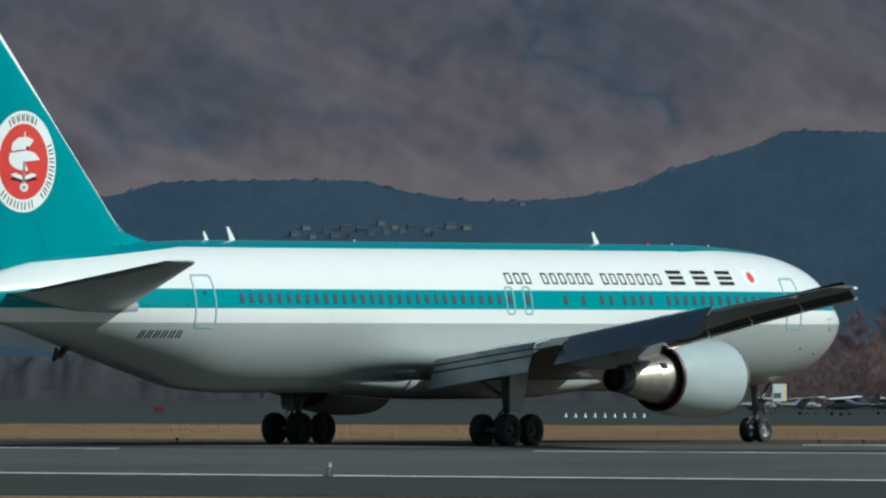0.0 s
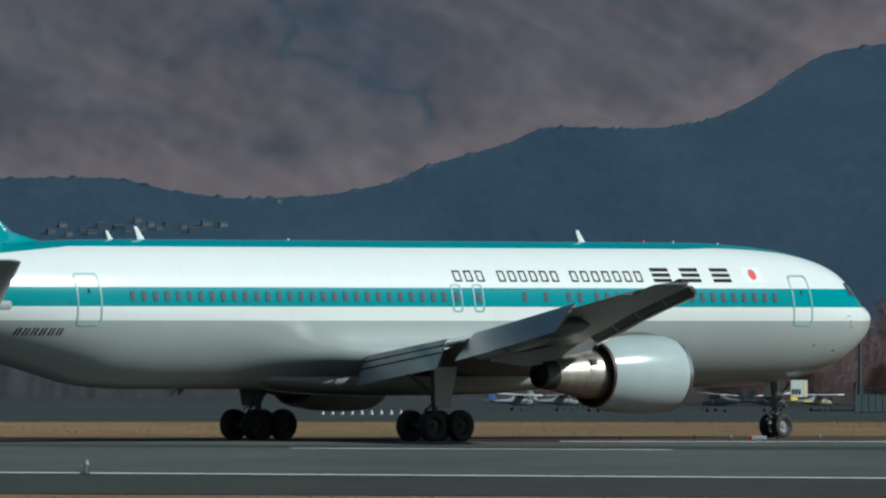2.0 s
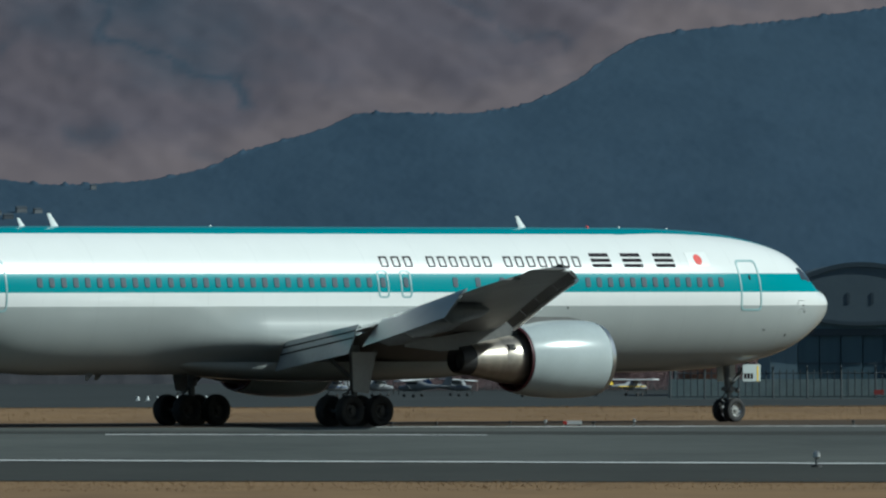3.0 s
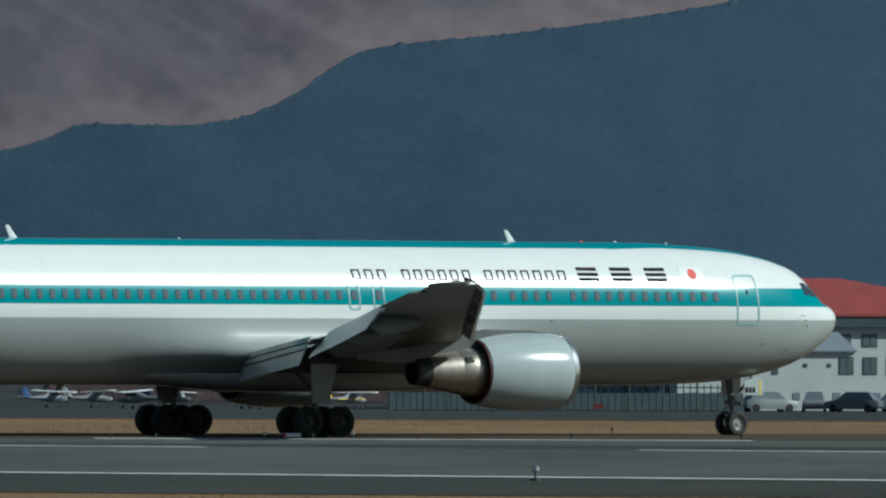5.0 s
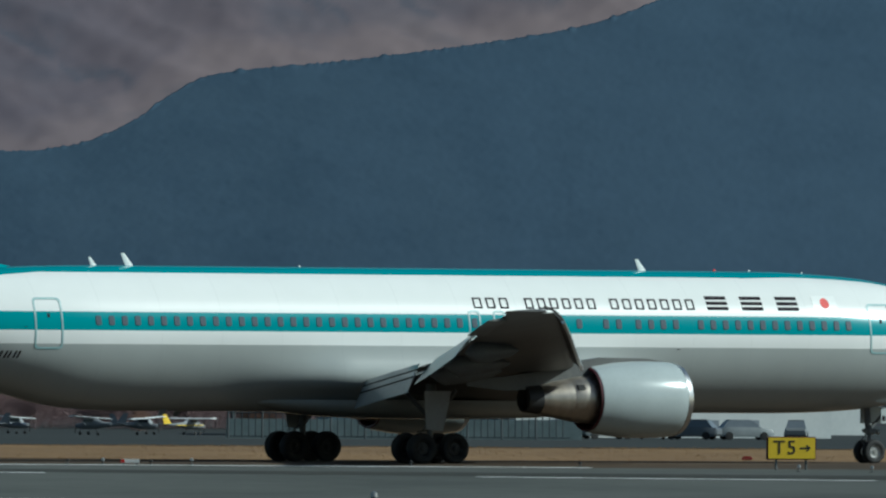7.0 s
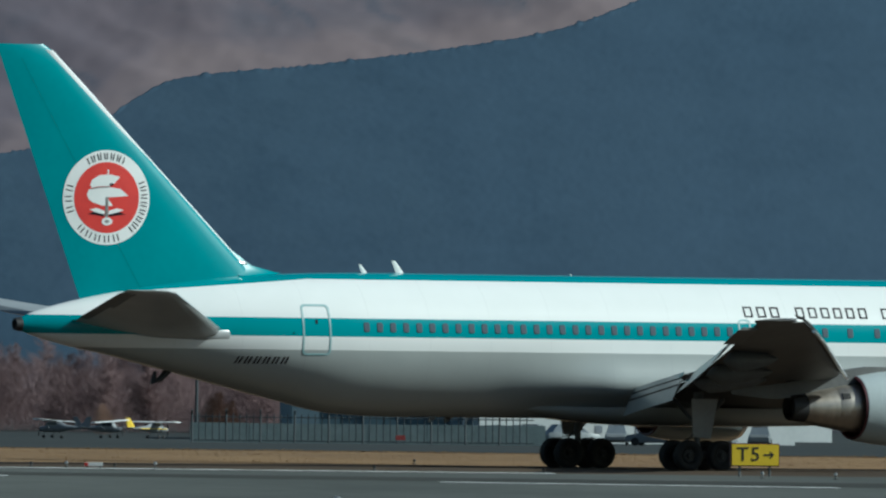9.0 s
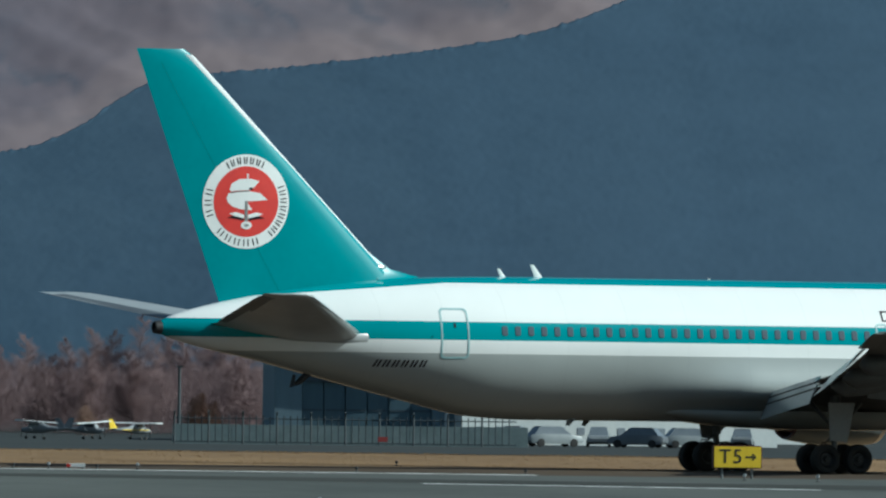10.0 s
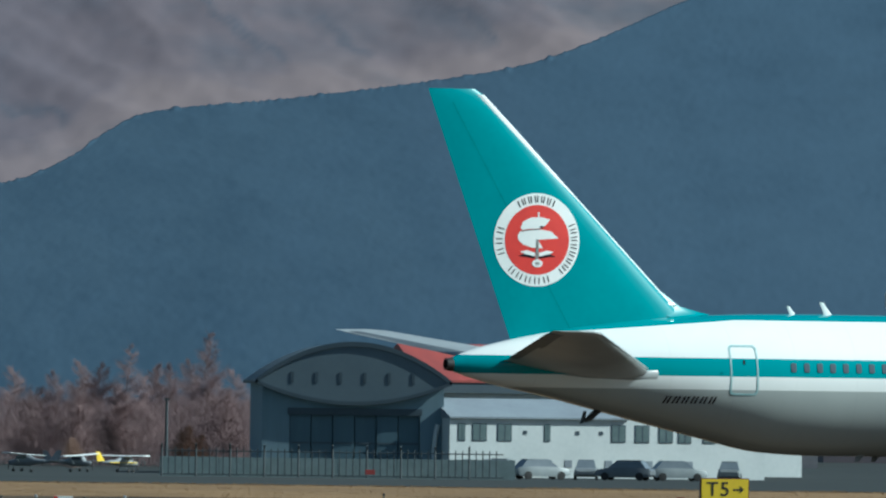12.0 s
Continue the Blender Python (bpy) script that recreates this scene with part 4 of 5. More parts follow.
sign = tagged(new("taxiway_sign"), "yellow taxiway sign with black letters and arrow on short legs", "sign")
sign.matrix_world = pose(43.78, 589, 0.06, 0, 0, 8)
part("cabinet", box_mesh("cabinet", -0.90, 0.90, 0.0, 0.22, 0.37, 1.20, M_maroon, 0.02), sign, "dark framed sign cabinet")
part("face", box_mesh("face", -0.865, 0.865, -0.02, 0.004, 0.405, 1.165, M_yellow, 0.008), sign, "yellow sign face")
for body, x in (("T", -0.46), ("5", 0.0)):
    me = text_mesh("letter", body, 0.72, M_black)
    me.transform(Matrix.Translation((x, -0.026, 0.785)))
    part("letter", me, sign, "black " + ("letter" if body == "T" else "figure"))
AZ = 0.785
part("arrow", mesh_of("arrow", [(0.30, -0.03, AZ - 0.03), (0.62, -0.03, AZ - 0.03), (0.62, -0.03, AZ + 0.03), (0.30, -0.03, AZ + 0.03), (0.56, -0.03, AZ - 0.13), (0.70, -0.03, AZ), (0.56, -0.03, AZ + 0.13), (0.52, -0.03, AZ + 0.10), (0.62, -0.03, AZ), (0.52, -0.03, AZ - 0.10)],
                              [(0, 1, 2, 3), (4, 5, 8, 9), (5, 6, 7, 8)], M_black), sign, "black arrow")
for x in (-0.55, 0.55):
    part("leg", tube("leg", [(x, 0.11, 0), (x, 0.11, 0.4)], 0.045, M_gear, 8), sign)


def light_fixture(x, y, tall, head, label, k=1.0):
    th = tagged(new("runway_light"), label, "runway light", "edge lights")
    th.matrix_world = pose(x, y, ground_z(y) + 0.02) @ Matrix.Scale(k, 4)
    part("base", tube("base", [(0, 0, 0), (0, 0, 0.05), (0, 0, 0.06)], [0.16, 0.15, 0.05], M_sootshade, 12), th)
    part("stem", tube("stem", [(0, 0, 0.05), (0, 0, tall)], 0.04, M_gear, 8), th)
    part("head", tube("head", [(0, 0, tall), (0, 0, tall + 0.04), (0, 0, tall + 0.15), (0, 0, tall + 0.2)], [0.07, 0.11, 0.10, 0.03], head, 12), th)
    return th


for x, y in ((-3.4, 472.7), (21.9, 449.2), (-28, 489), (46, 434)):
    light_fixture(x, y, 0.24, M_rim, "elevated runway edge light with a pale head")
for x, y in ((19.3, 599.8), (43.8, 585.7), (46.3, 584.0), (22.6, 601)):
    light_fixture(x, y, 0.22, M_rim, "elevated edge light with a pale head on the grass", 0.62)
for x, y in ((21.1, 600.8), (30.8, 604), (-9.9, 603), (13.7, 601), (15.3, 600), (18.1, 603), (37, 603), (34.2, 640)):
    light_fixture(x, y, 0.16, M_sootshade, "small dark edge light on the grass", 0.55)


def marker(x, y):
    m = tagged(new("marker_board"), "low white and red marker board on the grass", "marker")
    m.location = (x, y, 0.03)
    part("board", box_mesh("board", -0.34, 0.34, -0.05, 0.05, 0.06, 0.20, M_white, 0.01), m)
    part("red_stripe", box_mesh("red_stripe", -0.34, -0.2, -0.056, -0.04, 0.07, 0.19, M_red), m)
    for fx in (-0.25, 0.25):
        part("foot", box_mesh("foot", fx - 0.03, fx + 0.03, -0.08, 0.08, 0.0, 0.07, M_gear), m)


marker(20.3, 600)
box = tagged(new("red_light_box"), "small red box lying on the dry grass", "box")
box.location = (46.4, 648, 0)
M_dullred = mat("faded_red", (0.36, 0.05, 0.045), (0.28, 0.045, 0.04), 0.7, scale=2)
part("body", box_mesh("body", -0.22, 0.22, -0.12, 0.12, 0.0, 0.11, M_dullred, 0.03), box)
part("lid", box_mesh("lid", -0.17, 0.17, -0.1, 0.1, 0.11, 0.15, M_dullred, 0.02), box)


def red_board(x, y):
    m = tagged(new("red_board"), "small red board on two feet", "board")
    m.location = (x, y, ground_z(y))
    part("board", box_mesh("board", -0.32, 0.32, -0.04, 0.04, 0.3, 0.62, M_dullred, 0.02), m)
    for fx in (-0.2, 0.2):
        part("foot", box_mesh("foot", fx - 0.03, fx + 0.03, -0.1, 0.1, 0.0, 0.3, M_gear), m)


red_board(55.2, 1050)
red_board(-18.4, 1050)
for i in range(9):
    m = tagged(new("traffic_cone"), "small white traffic cone on the apron", "traffic cone", "traffic cones")
    y = 1040
    m.location = (7.6 + 0.62 * i, y, ground_z(y) + 0.02)
    part("body", tube("body", [(0, 0, 0.03), (0, 0, 0.30)], [0.10, 0.03], M_white, 10), m)
    part("base", box_mesh("base", -0.14, 0.14, -0.14, 0.14, 0, 0.04, M_white), m)

# ---- fence ----
M_fence = mat("fence_steel", (0.055, 0.066, 0.072), (0.04, 0.05, 0.056), 0.6, scale=2)
M_mesh = mat("fence_panel", (0.21, 0.26, 0.26), (0.16, 0.205, 0.205), 0.8, scale=1.5)
FY = 1100
fence = tagged(new("fence"), "tall grey steel security fence along the apron", "fence")
fence.location = (0, FY, ground_z(FY))
post_me = tube("post", [(0, 0, 0), (0, 0, 1.9), (0, -0.25, 2.2)], 0.075, M_fence, 6)
pick_me = tube("picket", [(0, 0, 0.1), (0, 0, 1.95)], 0.04, M_fence, 5)
x = 43.8
k = 0
while x < 66:
    ob = part("post", post_me, fence)
    ob.location = (x, 0, 0)
    for j in range(1, 5):
        ob = part("picket", pick_me, fence)
        ob.location = (x + 0.46 * j, 0, 0)
    x += 2.3
for z in (0.15, 1.72):
    part("rail", tube("rail", [(43.8, 0, z), (66.8, 0, z)], 0.04, M_fence, 6), fence)
wall = tagged(new("low_wall"), "low grey-green wall panels behind the fence", "wall", kind="structure")
wall.location = (0, FY + 3, ground_z(FY + 3))
wx = 43.8
while wx < 66:
    part("panel", box_mesh("panel", wx, wx + 3.985, 0, 0.12, 0, 1.35 + 0.04 * math.sin(wx * 3), M_mesh, 0.02), wall)
    wx += 4.0
pole = tagged(new("lamp_post"), "thin dark pole beside the fence", "pole")
pole.location = (44.9, 1120, ground_z(1120))
part("shaft", tube("shaft", [(0, 0, 0), (0, 0, 5.2)], [0.13, 0.09], M_fence, 8), pole)
part("lamp", box_mesh("lamp", -0.2, 0.2, -0.5, 0.15, 5.15, 5.3, M_fence, 0.03), pole)

# ---- buildings ----
# hangar colours take a blue tint that stands for haze
M_hwall = mat("hazy_hangar_sheet", (0.15, 0.215, 0.255), (0.13, 0.19, 0.225), 0.7, scale=0.4, stretch=(3, 1, 0.3))
M_hgable = mat("hangar_gable", (0.10, 0.132, 0.156), (0.088, 0.118, 0.142), 0.7, scale=0.4)
M_hdoor = mat("hangar_door", (0.07, 0.122, 0.152), (0.06, 0.105, 0.135), 0.6, scale=0.5, stretch=(3, 1, 0.3))
M_trim = mat("dark_trim", (0.040, 0.060, 0.078), (0.048, 0.068, 0.086), 0.6, scale=1)
M_roofred = mat("red_roof_sheet", (0.30, 0.055, 0.045), (0.22, 0.045, 0.04), 0.6, scale=0.3, stretch=(3, 1, 1))
M_annex = mat("annex_render", (0.58, 0.60, 0.59), (0.50, 0.525, 0.52), 0.8, scale=0.3)
M_roofgrey = mat("grey_roof_sheet", (0.22, 0.25, 0.28), (0.18, 0.20, 0.23), 0.6, scale=0.3)
# brown faded towards the hill's tone, painting haze over the far block
M_brown = mat("hazy_brown_cladding", (0.14, 0.115, 0.125), (0.12, 0.10, 0.11), 0.8, scale=0.2)
HY, HZ = 1350, ground_z(1350)


def hangar():
    h = tagged(new("hangar"), "blue-grey hangar with a curved gable and dark sliding doors", "hangar")
    h.location = (69.5, HY, HZ)
    hw, eave, apex, sag = 8.1, 7.7, 10.85, 5.95
    # front wall with the door opening
    part("wall", box_mesh("wall", -7.5, -5.25, 0, 0.4, 0, 7.4, M_hwall), h)
    part("wall", box_mesh("wall", 5.55, 7.5, 0, 0.4, 0, 7.4, M_hwall), h)
    part("wall", box_mesh("wall", -5.25, 5.55, 0, 0.4, 5.3, 7.4, M_hwall), h)
    part("side_wall", box_mesh("side_wall", -7.5, -7.1, 0.4, 22, 0, 7.6, M_hwall), h)
    part("side_wall", box_mesh("side_wall", 7.1, 7.5, 0.4, 22, 0, 7.6, M_hwall), h)
    part("back_wall", box_mesh("back_wall", -7.1, 7.1, 21.6, 22, 0, 7.6, M_hwall), h)
    n = 6
    for i in range(n):
        a = -5.25 + 10.8 * i / n
        d = part("door_leaf", box_mesh("door_leaf", a + 0.04, a + 10.8 / n - 0.04, 0.15 + 0.12 * (i % 2), 0.25 + 0.12 * (i % 2), 0, 5.28, M_hdoor), h, "dark sliding door leaf")
        part("rail", box_mesh("rail", a + 0.1, a + 10.8 / n - 0.1, 0.11 + 0.12 * (i % 2), 0.15 + 0.12 * (i % 2), 2.6, 2.75, M_trim), d)
    part("door_lintel", box_mesh("door_lintel", -5.4, 5.7, -0.12, -0.003, 5.0, 5.55, M_trim), h)
    part("downpipe", tube("downpipe", [(6.75, -0.2, 0.2), (6.7, -0.2, 2.2), (6.85, -0.2, 3.6), (7.0, -0.2, 4.3)], 0.2, M_annex, 10), h, "white downpipe beside the doors")
    # lens-shaped gable
    N = 24
    up = [(-hw + 2 * hw * i / N, eave + (apex - eave) * (1 - (2 * i / N - 1) ** 2)) for i in range(N + 1)]
    lo = [(-hw + 2 * hw * i / N, eave - (eave - sag) * (1 - (2 * i / N - 1) ** 2)) for i in range(N + 1)]
    ring = up + lo[-2:0:-1]
    part("gable", loft("gable", [[(x, -0.5, z) for x, z in ring], [(x, 0.5, z) for x, z in ring]], M_hgable, False), h, "grey lens-shaped gable")
    for seq, w in ((up, 0.2), (lo, 0.16)):
        rings = [[(x, -0.62, z - w), (x, -0.62, z + w), (x, -0.3, z + w), (x, -0.3, z - w)] for x, z in seq]
        part("gable_trim", loft("gable_trim", rings, M_trim, False), h, "dark gable trim")
    for i in range(6):
        part("vent", box_mesh("vent", -5.2 + 2.0 * i, -4.95 + 2.0 * i, -0.54, -0.45, 7.6, 8.5, M_trim), h)
    rings = [[(x, y, z) for y, z in ((0.5, zz), (22.3, zz), (22.3, zz + 0.25), (0.5, zz + 0.25))] for x, zz in [(a, b - 0.2) for a, b in up]]
    part("roof", loft("roof", rings, M_trim, False), h)


hangar()


# glass greyed to carry haze and reflected sky in its colour
M_officeglass = mat("hazy_office_glass", (0.13, 0.17, 0.175), (0.10, 0.135, 0.14), 0.2, scale=1)


def window_unit(parent, x, y, z0, z1, w):
    f = part("window", box_mesh("window", x - w / 2, x + w / 2, y - 0.05, y + 0.02, z0, z1, M_trim), parent)
    for s in (-1, 1):
        part("pane", box_mesh("pane", x + s * w / 4 - w / 5, x + s * w / 4 + w / 5, y - 0.06, y - 0.045, z0 + 0.08, z1 - 0.08, M_officeglass), f)


annex = tagged(new("annex_building"), "low white airfield building with small windows and a grey roof", "building")
annex.matrix_world = pose(77.4, HY - 2, HZ, 0, 0, 15)
AX = 1 / math.cos(radians(15))
part("wall", box_mesh("wall", 0, 26.6 * AX, 0, 9, 0, 4.85, M_annex), annex)
part("roof", loft("roof", [[(x, -0.3, 4.85), (x, -0.3, 5.0), (x, 4.5, 6.5), (x, 9.3, 5.0), (x, 9.3, 4.85)] for x in (-0.1, 15.0 * AX)], M_roofgrey, False), annex, "grey sloped roof")
for x, w in ((78.4, 0.6), (79.9, 1.2), (82.0, 1.2), (85.6, 0.5), (91.6, 1.2), (93.6, 1.2), (95.6, 1.2), (97.2, 1.1), (99.3, 1.1), (101.2, 1.1)):
    window_unit(annex, (x - 77.4) * AX, 0, 3.0, 4.45, w * AX)
for x in (83.6, 88.0, 90.0):
    part("vent", box_mesh("vent", (x - 77.4) * AX, (x - 77.1) * AX, -0.05, 0.0, 3.6, 3.9, M_trim), annex)
for i in range(12):
    part("window_low", box_mesh("window_low", (1.2 + 1.7 * i) * AX, (1.8 + 1.7 * i) * AX, -0.04, 0.01, 0.9, 1.5, M_roofgrey), annex)

hall = tagged(new("red_roofed_hall"), "white hall with a hipped red roof and dark fascia", "building")
hall.matrix_world = pose(92, 1402, HZ, 0, 0, 16) @ pose(-92, 0, 0)
part("wall", box_mesh("wall", 78, 112, 0, 14, 0, 6.9, M_annex), hall)
part("fascia", box_mesh("fascia", 77.4, 112.6, -0.6, 14.6, 6.9, 8.0, M_trim), hall, "dark fascia under the roof")
part("roof", mesh_of("roof", [(77.3, -0.7, 8.0), (112.7, -0.7, 8.0), (112.7, 14.7, 8.0), (77.3, 14.7, 8.0), (77.4, 7, 11.1), (97, 7, 11.1), (77.3, -0.7, 7.8), (112.7, -0.7, 7.8), (112.7, 14.7, 7.8), (77.3, 14.7, 7.8)],
                     [(0, 1, 5, 4), (1, 2, 5), (2, 3, 4, 5), (3, 0, 4), (6, 7, 8, 9), (0, 1, 7, 6), (1, 2, 8, 7), (2, 3, 9, 8), (3, 0, 6, 9)], M_roofred), hall, "red hipped sheet roof")
for i in range(8):
    window_unit(hall, 92.5 + 2.4 * i, 0, 5.2, 6.3, 1.4)

far_block = tagged(new("terminal_block"), "brown-clad long building in the distance", "building")
far_block.location = (2.6, 1700, HZ)
part("wall", box_mesh("wall", 134, 200, 0, 20, 0, 13.6, M_brown), far_block)
part("roof", box_mesh("roof", 133.4, 200.6, -0.6, 20.6, 13.6, 14.2, M_brown, 0.1), far_block)
for i in range(14):
    window_unit(far_block, 137 + 4.4 * i, 0, 10.2, 11.8, 2.6)
tank = tagged(new("water_tank"), "white water tank on the roof of the long building", "tank")
tank.location = (145, 1705, HZ + 14.2)
part("body", box_mesh("body", -1.6, 2.4, -1, 2, 1.9, 3.7, M_annex, 0.1), tank)
for fx in (-1.2, 2.0):
    part("foot", box_mesh("foot", fx - 0.1, fx + 0.1, -0.8, 1.8, 0, 1.9, M_gear), tank)


# ---- parked cars ----
def car(x, y, turn, paint, label):
    k = tagged(new("car"), label, "car", "parked cars")
    k.matrix_world = pose(x, y, ground_z(y) + 0.02, 0, 0, turn)
    rings = []
    for px, w, zt, zb in ((-2.1, 0.70, 0.72, 0.42), (-1.95, 0.80, 0.88, 0.28), (-0.9, 0.84, 0.95, 0.22), (0.9, 0.84, 0.92, 0.22), (1.9, 0.80, 0.78, 0.28), (2.12, 0.68, 0.62, 0.40)):
        rings.append([(px, -w, zb), (px, -w * 1.02, (zt + zb) / 2), (px, -w * 0.9, zt), (px, w * 0.9, zt), (px, w * 1.02, (zt + zb) / 2), (px, w, zb)])
    body = part("body", loft("body", rings, paint), k)
    part("cabin", loft("cabin", [[(-1.75, -0.72, 0.9), (-1.75, 0.72, 0.9), (1.15, 0.72, 0.88), (1.15, -0.72, 0.88)], [(-1.3, -0.58, 1.42), (-1.3, 0.58, 1.42), (0.45, 0.58, 1.45), (0.45, -0.58, 1.45)]], M_carglass), k, "dark glazed cabin")
    part("roof", box_mesh("roof", -1.25, 0.4, -0.57, 0.57, 1.42, 1.48, paint, 0.02), k)
    for wx in (-1.3, 1.3):
        for wy in (-0.78, 0.78):
            part("wheel", tube("wheel", [(wx, wy - 0.09, 0.3), (wx, wy - 0.08, 0.3), (wx, wy + 0.08, 0.3), (wx, wy + 0.09, 0.3)], [0.2, 0.3, 0.3, 0.2], M_tyre, 14), k)
    for wy in (-0.55, 0.55):
        part("headlight", box_mesh("headlight", 2.02, 2.1, wy - 0.14, wy + 0.14, 0.55, 0.68, M_rim, 0.02), body)


# pale glass and dulled paints: the haze's low contrast is in these colours
M_carglass = mat("hazy_car_glass", (0.15, 0.17, 0.19), (0.12, 0.14, 0.16), 0.3, scale=1)
M_cardark = mat("dark_car_paint", (0.13, 0.14, 0.15), (0.10, 0.11, 0.12), 0.35, scale=1)
M_carwhite = mat("white_car_paint", (0.24, 0.26, 0.265), (0.20, 0.22, 0.225), 0.45, scale=1)
M_carsilver = mat("silver_car_paint", (0.18, 0.195, 0.20), (0.15, 0.16, 0.165), 0.35, scale=1)
for az, y, turn, paint, lb in ((60.6, 1185, 80, M_cardark, "dark parked car behind the fence"), (63.0, 1180, 20, M_carwhite, "white parked car behind the fence"), (65.8, 1190, -95, M_carsilver, "silver parked car behind the fence"),
                               (68.2, 1182, 160, M_cardark, "dark parked car behind the fence"), (71.4, 1186, 10, M_carwhite, "white parked car behind the fence"), (74.6, 1180, 85, M_carsilver, "silver parked car behind the fence")):
    car(az * y / 1000, y, turn, paint, lb)

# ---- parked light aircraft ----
# one white in two tones: sunlit wing tops, and shade painted into the fuselage
M_winglit = mat("sunlit_wing_white", (0.72, 0.73, 0.73), (0.62, 0.63, 0.63), 0.6, scale=1.0)
M_planeshade = mat("shaded_white", (0.22, 0.23, 0.24), (0.17, 0.18, 0.19), 0.6, scale=1.0)


def light_aircraft(x, y, turn, accent, label):
    a = tagged(new("light_aircraft"), label, "light aircraft", "parked light aircraft")
    a.matrix_world = pose(x, y, ground_z(y) + 0.04, 0, 0, turn) @ pose(0, 0, 0, 2.5 * math.sin(x)) @ Matrix.Scale(0.62, 4)
    rings = []
    for px, w, zt, zb in ((2.2, 0.12, 1.25, 1.05), (2.0, 0.35, 1.42, 0.85), (1.2, 0.48, 1.5, 0.75), (0.9, 0.52, 2.05, 0.72), (-0.8, 0.52, 2.1, 0.75), (-1.8, 0.36, 1.65, 0.95), (-4.4, 0.12, 1.45, 1.2), (-5.1, 0.05, 1.4, 1.28)):
        zc = (zt + zb) / 2
        rings.append([(px, w * math.cos(t), zc + (zt - zb) / 2 * math.sin(t)) for t in [2 * math.pi * k / 12 for k in range(12)]])
    part("fuselage", loft("fuselage", rings, M_planeshade), a)
    part("wing", loft("wing", [[(q, yy, 2.12 + zz) for q, zz in airfoil(0.75, -0.75, 0.12, 0.05 * abs(yy) / 5, 0, 6)] for yy in (-4.0, -2.0, 0, 2.0, 4.0)], M_winglit), a, "white high wing")
    part("tailplane", loft("tailplane", [[(q, yy, 1.42 + zz) for q, zz in airfoil(-4.1, -5.0, 0.1, 0, 0, 5)] for yy in (-1.7, 0, 1.7)], M_planeshade), a)
    part("fin", loft("fin", [[(q, zz, z) for q, zz in airfoil(le, te, 0.09, 0, 0, 5, 0)] for z, le, te in ((1.4, -3.7, -5.1), (2.7, -4.7, -5.4))], accent), a)
    part("stripe", box_mesh("stripe", -3.2, 1.6, -0.54, 0.54, 1.22, 1.32, accent), a)
    part("windshield", box_mesh("windshield", -0.6, 0.85, -0.53, 0.53, 1.6, 1.95, M_glass, 0.05), a)
    for wx, wy in ((1.5, 0), (-0.4, -1.1), (-0.4, 1.1)):
        part("leg", tube("leg", [(wx, wy, 0.2), (wx - 0.05, wy * 0.4, 0.85)], 0.04, M_gear, 6), a)
        part("tyre", tube("tyre", [(wx, wy - 0.08, 0.2), (wx, wy - 0.07, 0.2), (wx, wy + 0.07, 0.2), (wx, wy + 0.08, 0.2)], [0.14, 0.2, 0.2, 0.14], M_tyre, 14), a)
    part("strut", tube("strut", [(0.1, -0.5, 0.9), (0.1, -2.6, 2.1)], 0.035, M_planeshade, 6), a)
    part("strut", tube("strut", [(0.1, 0.5, 0.9), (0.1, 2.6, 2.1)], 0.035, M_planeshade, 6), a)
    part("propeller", box_mesh("propeller", 2.2, 2.26, -0.07, 0.07, 0.25, 2.05, M_sootshade, 0.02), a)


M_blue = mat("blue_paint", (0.03, 0.08, 0.22), (0.025, 0.065, 0.18), 0.4, scale=2)
for az, y, turn, acc, lb in ((19.3, 1330, 38, M_blue, "white and blue high-wing light aircraft on the apron"), (24.2, 1250, 150, M_planeshade, "white high-wing light aircraft on the apron"),
                             (26.8, 1335, -32, M_blue, "white and blue high-wing light aircraft on the apron"), (31.4, 1250, 146, M_planeshade, "white high-wing light aircraft on the apron"),
                             (34.7, 1315, -35, M_planeshade, "white high-wing light aircraft on the apron"), (37.6, 1335, 42, M_yellow, "white and yellow high-wing light aircraft on the apron"),
                             (22.0, 1340, 28, M_planeshade, "white high-wing light aircraft on the apron")):
    x = az * y / 1000
    light_aircraft(x, y, turn, acc, lb)

# ---- bare trees ----
M_bark = mat("bare_bark", (0.25, 0.18, 0.175), (0.21, 0.155, 0.15), 0.95, scale=1.2, spec=0.1)
M_twig = mat("bare_twigs", (0.255, 0.172, 0.168), (0.215, 0.150, 0.149), 0.95, scale=0.5, spec=0.05)
M_russet = mat("russet_leaves", (0.27, 0.17, 0.13), (0.22, 0.14, 0.11), 0.9, scale=0.8, spec=0.05)


